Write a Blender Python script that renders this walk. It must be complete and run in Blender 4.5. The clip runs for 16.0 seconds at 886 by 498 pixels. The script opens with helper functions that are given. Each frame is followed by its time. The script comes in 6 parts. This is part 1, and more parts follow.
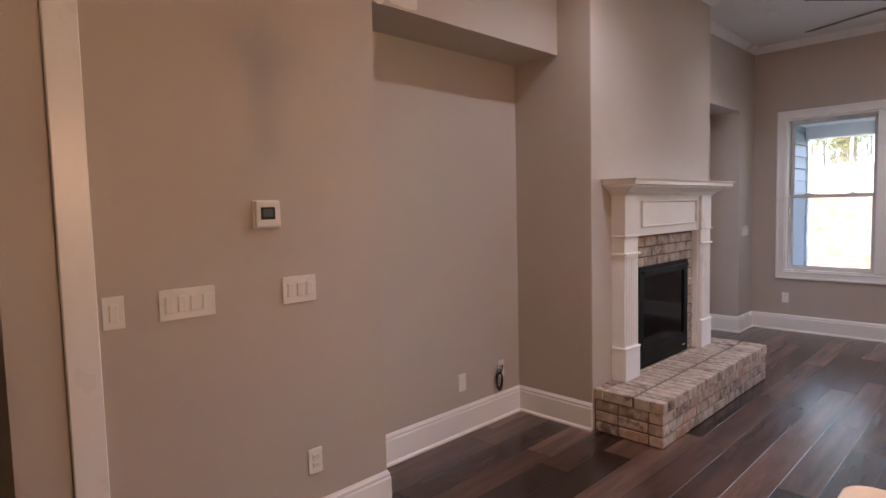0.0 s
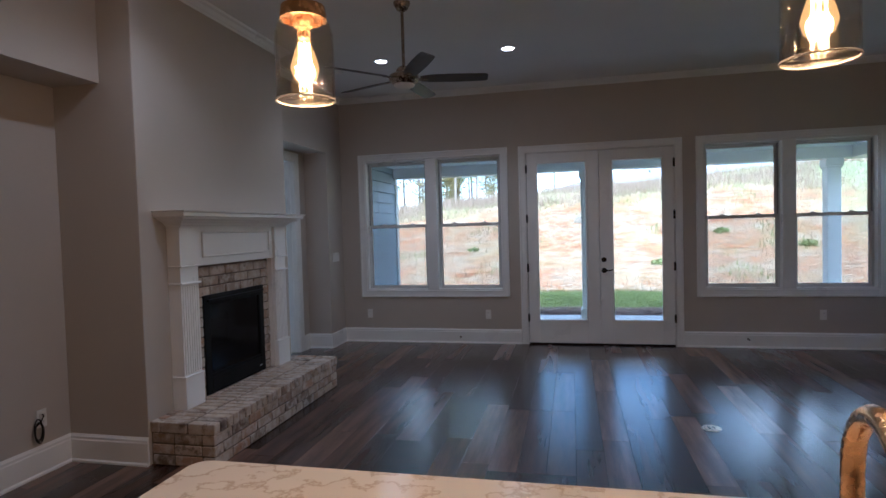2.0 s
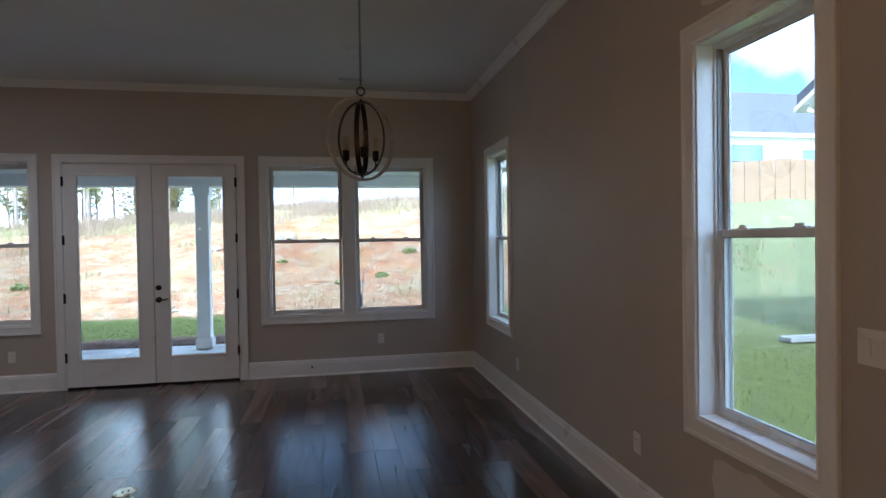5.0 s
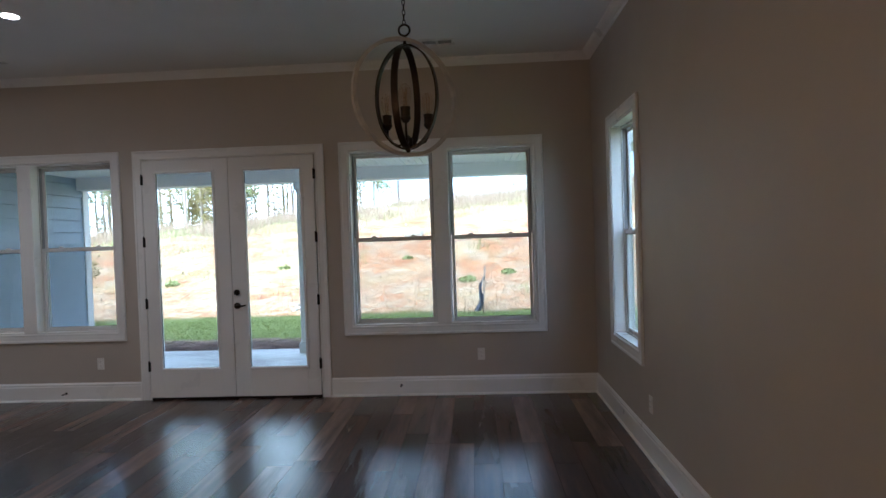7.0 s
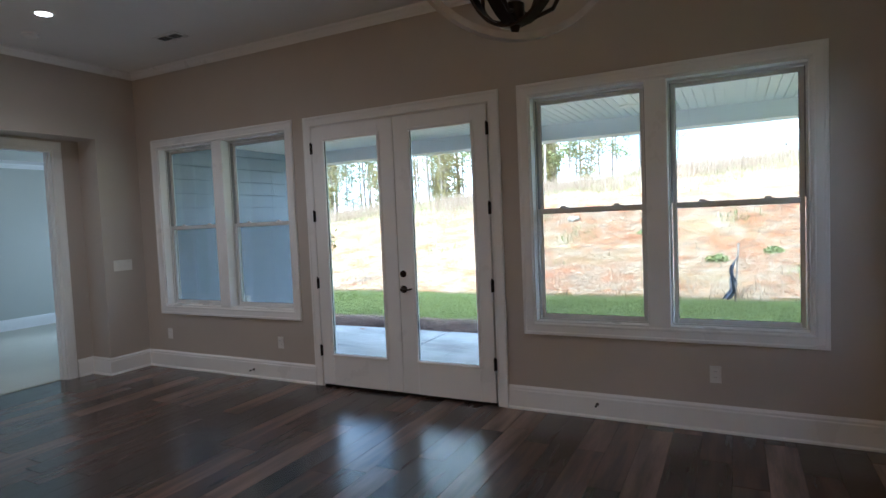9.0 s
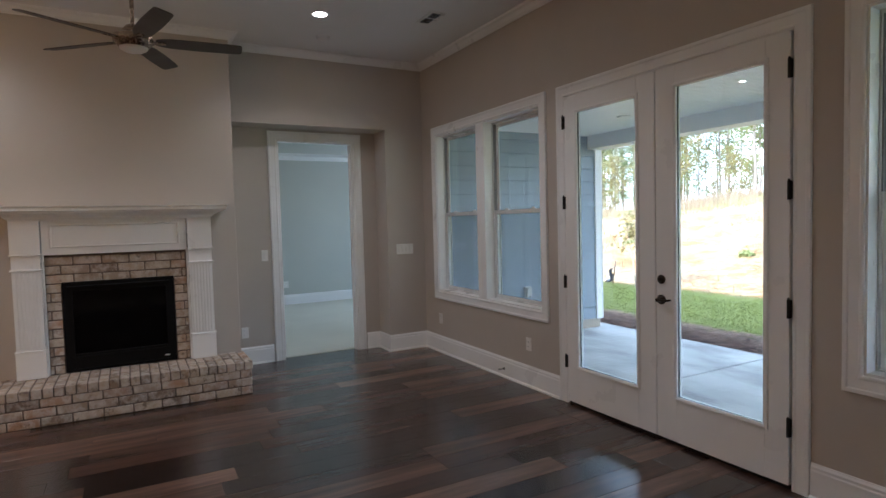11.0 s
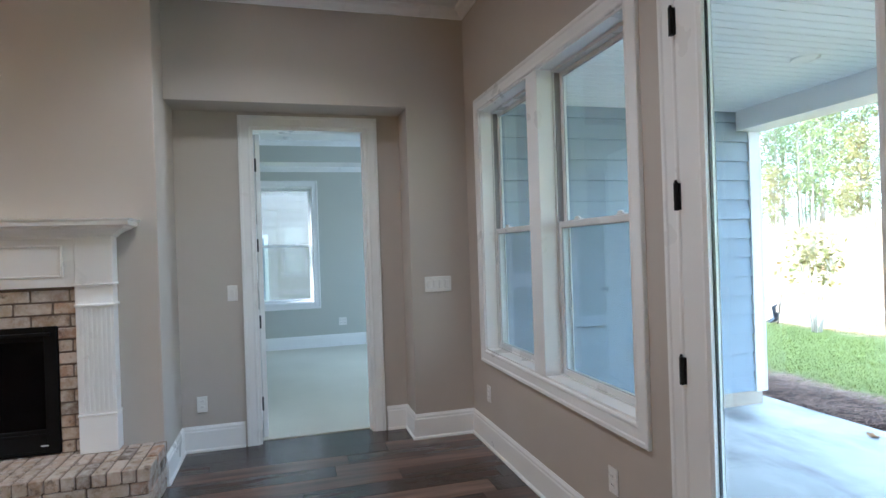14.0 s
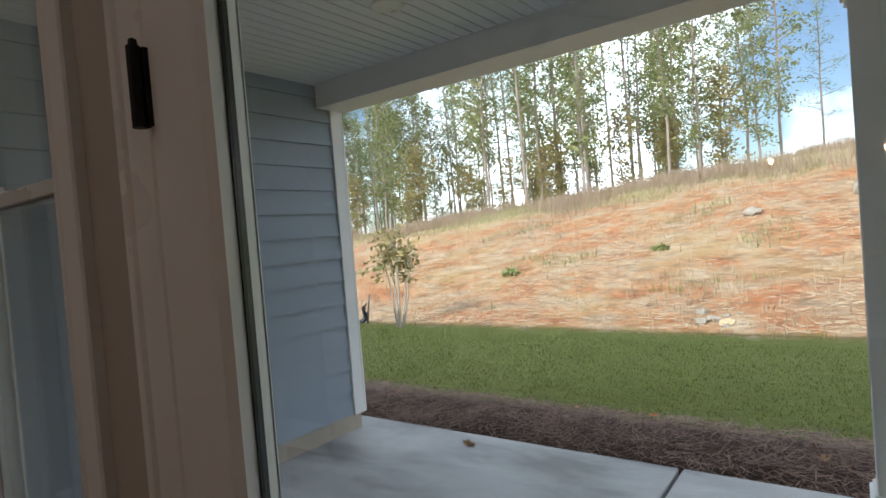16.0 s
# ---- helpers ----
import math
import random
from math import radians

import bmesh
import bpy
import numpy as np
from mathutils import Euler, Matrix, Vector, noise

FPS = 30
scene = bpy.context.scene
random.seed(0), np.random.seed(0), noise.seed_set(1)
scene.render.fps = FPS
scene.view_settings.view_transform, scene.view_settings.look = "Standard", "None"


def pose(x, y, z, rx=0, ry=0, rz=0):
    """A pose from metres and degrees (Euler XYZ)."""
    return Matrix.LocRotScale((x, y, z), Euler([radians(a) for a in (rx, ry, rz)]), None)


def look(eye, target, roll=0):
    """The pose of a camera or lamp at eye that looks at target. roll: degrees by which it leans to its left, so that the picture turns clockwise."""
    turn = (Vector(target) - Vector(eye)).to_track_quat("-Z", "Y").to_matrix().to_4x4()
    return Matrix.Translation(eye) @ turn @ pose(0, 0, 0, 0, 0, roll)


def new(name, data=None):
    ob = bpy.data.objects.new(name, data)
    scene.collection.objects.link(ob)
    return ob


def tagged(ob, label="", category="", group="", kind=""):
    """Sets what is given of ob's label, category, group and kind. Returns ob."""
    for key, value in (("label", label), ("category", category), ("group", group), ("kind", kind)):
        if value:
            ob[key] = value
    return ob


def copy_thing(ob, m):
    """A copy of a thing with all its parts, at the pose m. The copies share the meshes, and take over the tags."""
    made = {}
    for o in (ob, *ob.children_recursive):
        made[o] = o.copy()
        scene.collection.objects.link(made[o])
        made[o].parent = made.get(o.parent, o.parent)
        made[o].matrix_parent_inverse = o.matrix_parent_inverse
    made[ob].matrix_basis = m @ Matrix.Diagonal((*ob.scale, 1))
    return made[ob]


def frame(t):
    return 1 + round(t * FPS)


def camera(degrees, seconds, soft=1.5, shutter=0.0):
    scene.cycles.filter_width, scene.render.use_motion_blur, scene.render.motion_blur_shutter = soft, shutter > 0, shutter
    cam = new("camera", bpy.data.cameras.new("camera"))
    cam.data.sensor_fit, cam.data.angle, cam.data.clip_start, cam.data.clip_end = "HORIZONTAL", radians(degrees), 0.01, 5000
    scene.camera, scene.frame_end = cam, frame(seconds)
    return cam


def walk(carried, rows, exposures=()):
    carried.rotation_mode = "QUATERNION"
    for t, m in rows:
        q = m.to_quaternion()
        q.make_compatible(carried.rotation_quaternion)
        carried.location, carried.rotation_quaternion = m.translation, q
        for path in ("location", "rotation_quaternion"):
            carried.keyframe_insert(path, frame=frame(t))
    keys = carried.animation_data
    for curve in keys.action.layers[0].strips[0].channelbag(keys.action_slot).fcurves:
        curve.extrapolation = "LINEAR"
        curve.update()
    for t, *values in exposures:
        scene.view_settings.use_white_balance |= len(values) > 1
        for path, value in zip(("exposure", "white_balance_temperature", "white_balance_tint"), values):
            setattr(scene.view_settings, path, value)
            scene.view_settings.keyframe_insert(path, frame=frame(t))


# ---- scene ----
cam = camera(75.6, 16.0)
PATH = [
    (0, (-0.335, -0.7, 1.524), (-1.763, 0.693, 1.382), -1.4),
    (0.5, (-0.244, -0.689, 1.535), (-1.414, 0.929, 1.415), -1.4),
    (1, (-0.149, -0.66, 1.536), (-1.099, 1.097, 1.434), -1.5),
    (1.5, (0.058, -0.589, 1.523), (-0.654, 1.278, 1.436), -1.7),
    (2, (0.416, -0.582, 1.521), (-0.024, 1.368, 1.448), -1.6),
    (2.5, (0.849, -0.474, 1.52), (0.681, 1.518, 1.457), -1.6),
    (3, (1.258, -0.418, 1.548), (1.348, 1.58, 1.501), -1.4),
    (3.5, (1.663, -0.429, 1.563), (1.939, 1.551, 1.527), -1.1),
    (4, (2.09, -0.353, 1.552), (2.501, 1.604, 1.515), -0.9),
    (6.5, (3.123, 0.827, 1.562), (3.205, 2.825, 1.534), -1.5),
    (7, (3.195, 1.147, 1.57), (3.086, 3.143, 1.526), -1.9),
    (7.5, (3.227, 1.453, 1.531), (2.916, 3.428, 1.473), -2.0),
    (8, (3.28, 1.81, 1.535), (2.79, 3.747, 1.459), -2.4),
    (10.5, (3.393, 3.46, 1.514), (1.816, 4.684, 1.401), -1.6),
    (11, (3.379, 3.72, 1.498), (1.627, 4.679, 1.397), -1.5),
    (11.5, (3.181, 3.956, 1.495), (1.309, 4.656, 1.42), -1.4),
    (12, (2.942, 4.174, 1.508), (0.998, 4.642, 1.478), -1.5),
    (12.5, (2.644, 4.384, 1.528), (0.665, 4.67, 1.511), -1.3),
    (13, (2.278, 4.66, 1.507), (0.289, 4.866, 1.498), -1.3),
    (13.5, (1.995, 5.024, 1.482), (0.028, 5.384, 1.474), -1.6),
    (14, (1.619, 5.384, 1.451), (-0.309, 5.916, 1.448), -1.9),
    (14.5, (1.3, 5.716, 1.441), (-0.553, 6.469, 1.441), -2.7),
    (15, (0.942, 6.004, 1.427), (-0.815, 6.959, 1.442), -3.1),
    (15.5, (0.708, 6.244, 1.415), (-0.868, 7.475, 1.416), -3.9),
    (16, (0.572, 6.382, 1.398), (-0.604, 7.998, 1.348), -4.6),
]
EXPOSURES = [(0.0, 2.1, 5400, 26), (0.5, 1.5, 5150, 25), (1.0, 1.25, 4850, 19), (2.0, 0.98, 4680, 14), (4.0, 0.98, 4800, 13), (6.5, 1.2, 4950, 11), (8.0, 1.4, 4900, 10), (10.5, 1.4, 5250, 12), (11.5, 1.85, 5350, 14),
             (12.5, 2.25, 5230, 11), (14.0, 2.25, 4950, 8), (14.5, 1.6, 4850, 7), (15.0, 1.1, 4950, 8), (15.5, 0.6, 5450, 12), (16.0, 0.1, 6250, 17)]
walk(cam, [(t, look(eye, target, roll)) for t, eye, target, roll in PATH], EXPOSURES)

# ---- world and sun ----
SUN_EL, SUN_AZ = radians(35.2), radians(190)
world = bpy.data.worlds.new("world")
scene.world = world
world.use_nodes = True
wn, wl = world.node_tree.nodes, world.node_tree.links
wn.clear()
sky = wn.new("ShaderNodeTexSky")
sky.sky_type, sky.sun_disc, sky.sun_elevation, sky.sun_rotation = "NISHITA", False, SUN_EL, SUN_AZ
cloud = wn.new("ShaderNodeTexNoise")
cloud.inputs["Scale"].default_value, cloud.inputs["Detail"].default_value = 2.6, 6.0
cramp = wn.new("ShaderNodeValToRGB")
cramp.color_ramp.elements[0].position, cramp.color_ramp.elements[1].position = 0.43, 0.60
cmix = wn.new("ShaderNodeMixRGB")
cmix.inputs[2].default_value = (25.0, 25.6, 26.4, 1)
wback = wn.new("ShaderNodeBackground")
wback.inputs["Strength"].default_value = 0.15
wout = wn.new("ShaderNodeOutputWorld")
wl.new(cloud.outputs["Fac"], cramp.inputs["Fac"])
wl.new(cramp.outputs["Color"], cmix.inputs[0])
wl.new(sky.outputs["Color"], cmix.inputs[1])
wl.new(cmix.outputs["Color"], wback.inputs["Color"])
wl.new(wback.outputs["Background"], wout.inputs["Surface"])
sun_data = bpy.data.lights.new("sun", "SUN")
sun_data.energy, sun_data.angle, sun_data.color = 5.0, radians(0.6), (1.0, 0.95, 0.88)
sun = new("sun", sun_data)
sun.matrix_world = Matrix.Translation((0, -20, 30)) @ (-Vector((math.sin(SUN_AZ) * math.cos(SUN_EL), math.cos(SUN_AZ) * math.cos(SUN_EL), math.sin(SUN_EL)))).to_track_quat("-Z", "Y").to_matrix().to_4x4()


# ---- materials ----
def node_mat(name):
    m = bpy.data.materials.new(name)
    m.use_nodes = True
    return m, m.node_tree.nodes, m.node_tree.links, m.node_tree.nodes["Principled BSDF"]


def coords(n, l, scale=(1, 1, 1), rot=(0, 0, 0)):
    """Object coordinates, scaled."""
    tc, mp = n.new("ShaderNodeTexCoord"), n.new("ShaderNodeMapping")
    mp.inputs["Scale"].default_value = scale
    mp.inputs["Rotation"].default_value = rot
    l.new(tc.outputs["Object"], mp.inputs["Vector"])
    return mp.outputs["Vector"]


def noise_node(n, l, vec, scale, detail=4.0, rough=0.55):
    t = n.new("ShaderNodeTexNoise")
    t.inputs["Scale"].default_value, t.inputs["Detail"].default_value, t.inputs["Roughness"].default_value = scale, detail, rough
    l.new(vec, t.inputs["Vector"])
    return t.outputs["Fac"]


def ramp_node(n, l, fac, stops):
    r = n.new("ShaderNodeValToRGB")
    els = r.color_ramp.elements
    while len(els) < len(stops):
        els.new(0.5)
    for e, (p, c) in zip(els, stops):
        e.position, e.color = p, (*c, 1)
    l.new(fac, r.inputs["Fac"])
    return r.outputs["Color"]


def mix_node(n, l, fac, a, b, mode="MIX"):
    m = n.new("ShaderNodeMixRGB")
    m.blend_type = mode
    for sock, v in zip(m.inputs, (fac, a, b)):
        if isinstance(v, (int, float)):
            sock.default_value = v
        elif isinstance(v, tuple):
            sock.default_value = (*v, 1)
        else:
            l.new(v, sock)
    return m.outputs["Color"]


def bump_node(n, l, b, height, strength=0.2, dist=0.01):
    u = n.new("ShaderNodeBump")
    u.inputs["Strength"].default_value, u.inputs["Distance"].default_value = strength, dist
    l.new(height, u.inputs["Height"])
    l.new(u.outputs["Normal"], b.inputs["Normal"])


def painted(name, col, rough=0.5, vary=0.06, fine=180.0, bump=0.05, big=0.9):
    """Paint: roller texture, faint blotches."""
    m, n, l, b = node_mat(name)
    v = coords(n, l)
    blotch = noise_node(n, l, v, big, 5.0)
    c = ramp_node(n, l, blotch, [(0.3, tuple(x * (1 - vary) for x in col)), (0.7, tuple(min(1, x * (1 + vary)) for x in col))])
    l.new(c, b.inputs["Base Color"])
    g = noise_node(n, l, v, fine, 2.0)
    r = ramp_node(n, l, noise_node(n, l, v, 3.0), [(0.3, (rough - 0.07,) * 3), (0.7, (rough + 0.07,) * 3)])
    l.new(r, b.inputs["Roughness"])
    bump_node(n, l, b, g, bump, 0.002)
    return m


def metal(name, col, rough=0.3, metallic=1.0, scale=60.0):
    m, n, l, b = node_mat(name)
    v = coords(n, l)
    f = noise_node(n, l, v, scale, 3.0)
    l.new(ramp_node(n, l, f, [(0.3, tuple(x * 0.8 for x in col)), (0.75, tuple(min(1, x * 1.15) for x in col))]), b.inputs["Base Color"])
    l.new(ramp_node(n, l, f, [(0.2, (max(0.03, rough - 0.08),) * 3), (0.8, (rough + 0.1,) * 3)]), b.inputs["Roughness"])
    b.inputs["Metallic"].default_value = metallic
    return m


def glow(name, col, strength):
    m, n, l, b = node_mat(name)
    b.inputs["Base Color"].default_value = (*col, 1)
    b.inputs["Emission Color"].default_value = (*col, 1)
    b.inputs["Emission Strength"].default_value = strength
    return m


def pane_glass(name, tint=(1, 1, 1), gloss=0.04):
    m, n, l, b = node_mat(name)
    n.remove(b)
    t, g, f, x = n.new("ShaderNodeBsdfTransparent"), n.new("ShaderNodeBsdfGlossy"), n.new("ShaderNodeLayerWeight"), n.new("ShaderNodeMixShader")
    pw, ma = n.new("ShaderNodeMath"), n.new("ShaderNodeMath")
    pw.operation, ma.operation = "POWER", "MULTIPLY_ADD"
    pw.inputs[1].default_value, ma.inputs[1].default_value, ma.inputs[2].default_value = 5.0, 0.9, gloss
    t.inputs["Color"].default_value = (*tint, 1)
    g.inputs["Roughness"].default_value = 0.004
    l.new(f.outputs["Facing"], pw.inputs[0])
    l.new(pw.outputs[0], ma.inputs[0])
    l.new(ma.outputs[0], x.inputs[0])
    l.new(t.outputs[0], x.inputs[1])
    l.new(g.outputs[0], x.inputs[2])
    l.new(x.outputs[0], n["Material Output"].inputs["Surface"])
    return m


M_WALL = painted("greige_wall_paint", (0.505, 0.452, 0.395), 0.55, 0.04)
M_PATCH = painted("fresh_touch_up_paint", (0.70, 0.66, 0.61), 0.7, 0.03)
M_TRIM = painted("white_trim_paint", (0.86, 0.85, 0.83), 0.32, 0.03, 90.0, 0.03, 2.0)
M_CEIL = painted("ceiling_paint", (0.80, 0.785, 0.76), 0.8, 0.03, 240.0, 0.12)
M_BEDWALL = painted("bedroom_wall_paint", (0.50, 0.51, 0.46), 0.6, 0.03)
M_PLASTIC = painted("white_plastic", (0.80, 0.78, 0.74), 0.3, 0.02, 20.0, 0.01)
M_DARKPLASTIC = painted("dark_screen", (0.03, 0.035, 0.035), 0.2, 0.1, 20.0, 0.0)
M_SASH = painted("vinyl_sash", (0.74, 0.745, 0.73), 0.3, 0.03, 40.0, 0.01)
M_BLACK = metal("black_steel", (0.006, 0.006, 0.0065), 0.5, 0.3)
M_FIREGLASS = painted("smoked_fire_glass", (0.002, 0.002, 0.0022), 0.10, 0.2, 8.0, 0.0)
M_FIREBLACK = painted("matt_black_stove_paint", (0.004, 0.004, 0.0042), 0.6, 0.2, 60.0, 0.03)
for dark in (M_FIREGLASS, M_FIREBLACK):
    dark.node_tree.nodes["Principled BSDF"].inputs["Specular IOR Level"].default_value = 0.16
M_BRONZE = metal("oil_rubbed_bronze", (0.035, 0.026, 0.02), 0.35, 0.9)
M_FANMETAL = metal("brushed_bronze_fan", (0.32, 0.25, 0.19), 0.25)
M_BRASS = metal("champagne_brass", (0.62, 0.38, 0.18), 0.24)
M_DRAIN = metal("satin_brass_cover", (0.80, 0.72, 0.58), 0.28)
M_GLASS = pane_glass("window_glass", (0.93, 0.985, 0.985), 0.06)
# gasket grey; on the balance tracks the same grey paints in shade
M_TRACK = painted("grey_gasket_and_track_shade", (0.30, 0.30, 0.30), 0.5, 0.05, 40.0, 0.01)

M_SEEDED = pane_glass("seeded_glass", (0.97, 0.94, 0.89), 0.075)
M_FROST = glow("fan_lens_off", (0.75, 0.72, 0.68), 0.0)
M_CAN = glow("recessed_lamp_lens", (1.0, 0.90, 0.78), 22.0)
M_FILAMENT = glow("amber_filament", (1.0, 0.55, 0.18), 90.0)
M_CARPET = painted("cream_carpet", (0.60, 0.585, 0.50), 0.95, 0.06, 400.0, 0.6)
M_FOUND = painted("foundation_block", (0.42, 0.36, 0.29), 0.85, 0.1, 30.0, 0.3)
M_SIDING = painted("grey_fibre_cement_siding", (0.27, 0.325, 0.385), 0.6, 0.05, 70.0, 0.1, 1.5)
M_SIDING2 = painted("brown_fibre_cement_siding", (0.42, 0.37, 0.35), 0.6, 0.05, 70.0, 0.1, 1.5)
M_EXTWHITE = painted("white_exterior_paint", (0.80, 0.80, 0.79), 0.5, 0.03, 60.0, 0.05)
M_SHINGLE = painted("asphalt_shingle", (0.10, 0.10, 0.11), 0.9, 0.25, 30.0, 0.4, 3.0)
M_FENCEWOOD = painted("pine_fence_boards", (0.26, 0.17, 0.10), 0.8, 0.15, 20.0, 0.2)
M_STONE = painted("pale_rock", (0.30, 0.26, 0.20), 0.85, 0.25, 14.0, 0.5, 4.0)
M_TARP = painted("black_silt_fence", (0.10, 0.12, 0.16), 0.45, 0.3, 10.0, 0.2)


def screen_mesh():
    """Fine woven mesh: mostly open, grey threads between."""
    m, n, l, b = node_mat("insect_screen_mesh")
    t, x = n.new("ShaderNodeBsdfTransparent"), n.new("ShaderNodeMixShader")
    b.inputs["Base Color"].default_value, b.inputs["Roughness"].default_value = (0.10, 0.11, 0.12, 1), 0.6
    x.inputs[0].default_value = 0.20
    l.new(t.outputs[0], x.inputs[1])
    l.new(b.outputs[0], x.inputs[2])
    l.new(x.outputs[0], n["Material Output"].inputs["Surface"])
    return m


M_SCREEN = screen_mesh()


def floor_wood():
    m, n, l, b = node_mat("dark_plank_flooring")
    info = n.new("ShaderNodeObjectInfo")
    v = coords(n, l, (9.0, 0.9, 1.0))
    add = n.new("ShaderNodeVectorMath")
    add.operation = "ADD"
    comb = n.new("ShaderNodeCombineXYZ")
    mul = n.new("ShaderNodeMath")
    mul.operation = "MULTIPLY"
    mul.inputs[1].default_value = 137.0
    l.new(info.outputs["Random"], mul.inputs[0])
    l.new(mul.outputs[0], comb.inputs[2])
    l.new(v, add.inputs[0])
    l.new(comb.outputs[0], add.inputs[1])
    grain = noise_node(n, l, add.outputs[0], 1.5, 5.0, 0.55)
    fibre = noise_node(n, l, add.outputs[0], 9.0, 7.0, 0.62)
    fine = noise_node(n, l, add.outputs[0], 30.0, 4.0, 0.6)
    base = ramp_node(n, l, info.outputs["Random"], [(0.0, (0.012, 0.0046, 0.0034)), (0.25, (0.023, 0.0092, 0.0064)), (0.5, (0.046, 0.0200, 0.0135)), (0.72, (0.083, 0.042, 0.029)), (0.88, (0.125, 0.070, 0.050)), (1.0, (0.16, 0.099, 0.073))])
    streak = ramp_node(n, l, grain, [(0.34, (0.55, 0.53, 0.52)), (0.5, (1.0, 0.98, 0.96)), (0.66, (1.5, 1.46, 1.42))])
    c = mix_node(n, l, 1.0, base, streak, "MULTIPLY")
    c = mix_node(n, l, 0.40, c, ramp_node(n, l, fibre, [(0.34, (0.62, 0.60, 0.59)), (0.66, (1.35, 1.33, 1.31))]), "MULTIPLY")
    c = mix_node(n, l, 0.12, c, ramp_node(n, l, fine, [(0.35, (0.5, 0.5, 0.5)), (0.65, (1.3, 1.3, 1.3))]), "MULTIPLY")
    l.new(c, b.inputs["Base Color"])
    l.new(ramp_node(n, l, fibre, [(0.3, (0.42,) * 3), (0.7, (0.50,) * 3)]), b.inputs["Roughness"])
    l.new(ramp_node(n, l, fibre, [(0.3, (0.19,) * 3), (0.7, (0.26,) * 3)]), b.inputs["Coat Roughness"])
    b.inputs["Coat Weight"].default_value, b.inputs["Coat IOR"].default_value = 1.0, 1.67
    b.inputs["Specular IOR Level"].default_value = 0.12
    return m


def brick_mat():
    m, n, l, b = node_mat("tumbled_whitewashed_brick")
    info = n.new("ShaderNodeObjectInfo")
    v = coords(n, l)
    add = n.new("ShaderNodeVectorMath")
    add.operation = "ADD"
    mul = n.new("ShaderNodeMath")
    mul.operation = "MULTIPLY"
    mul.inputs[1].default_value = 53.0
    l.new(info.outputs["Random"], mul.inputs[0])
    l.new(v, add.inputs[0])
    l.new(mul.outputs[0], add.inputs[1])
    base = ramp_node(n, l, info.outputs["Random"], [(0.0, (0.15, 0.11, 0.085)), (0.15, (0.36, 0.26, 0.18)), (0.45, (0.48, 0.38, 0.28)), (0.7, (0.36, 0.28, 0.22)), (0.85, (0.42, 0.24, 0.14)), (1.0, (0.54, 0.46, 0.37))])
    wash = ramp_node(n, l, noise_node(n, l, add.outputs[0], 14.0, 6.0, 0.65), [(0.40, (0, 0, 0)), (0.66, (0.85, 0.85, 0.85))])
    c = mix_node(n, l, wash, base, (0.62, 0.57, 0.51))
    dark = ramp_node(n, l, noise_node(n, l, add.outputs[0], 13.0, 7.0, 0.72), [(0.34, (0.22, 0.18, 0.16)), (0.45, (1, 1, 1))])
    c = mix_node(n, l, 0.75, c, dark, "MULTIPLY")
    l.new(c, b.inputs["Base Color"])
    b.inputs["Roughness"].default_value = 0.85
    bump_node(n, l, b, noise_node(n, l, add.outputs[0], 70.0, 5.0, 0.7), 0.5, 0.004)
    return m


def quartz():
    m, n, l, b = node_mat("white_veined_quartz")
    v = coords(n, l)
    vein = noise_node(n, l, v, 5.0, 9.0, 0.6)
    c = ramp_node(n, l, vein, [(0.0, (0.72, 0.67, 0.60)), (0.475, (0.72, 0.67, 0.60)), (0.5, (0.52, 0.44, 0.35)), (0.52, (0.73, 0.69, 0.62)), (1.0, (0.75, 0.71, 0.64))])
    l.new(c, b.inputs["Base Color"])
    b.inputs["Roughness"].default_value = 0.16
    return m


def foliage(name, a, c):
    m, n, l, b = node_mat(name)
    g = n.new("ShaderNodeNewGeometry")
    l.new(ramp_node(n, l, g.outputs["Random Per Island"], [(0.0, a), (1.0, c)]), b.inputs["Base Color"])
    b.inputs["Roughness"].default_value = 0.65
    tr = n.new("ShaderNodeBsdfTranslucent")
    mx = n.new("ShaderNodeMixShader")
    mx.inputs[0].default_value = 0.20
    l.new(ramp_node(n, l, g.outputs["Random Per Island"], [(0.0, a), (1.0, c)]), tr.inputs["Color"])
    l.new(b.outputs[0], mx.inputs[1])
    l.new(tr.outputs[0], mx.inputs[2])
    l.new(mx.outputs[0], n["Material Output"].inputs["Surface"])
    return m


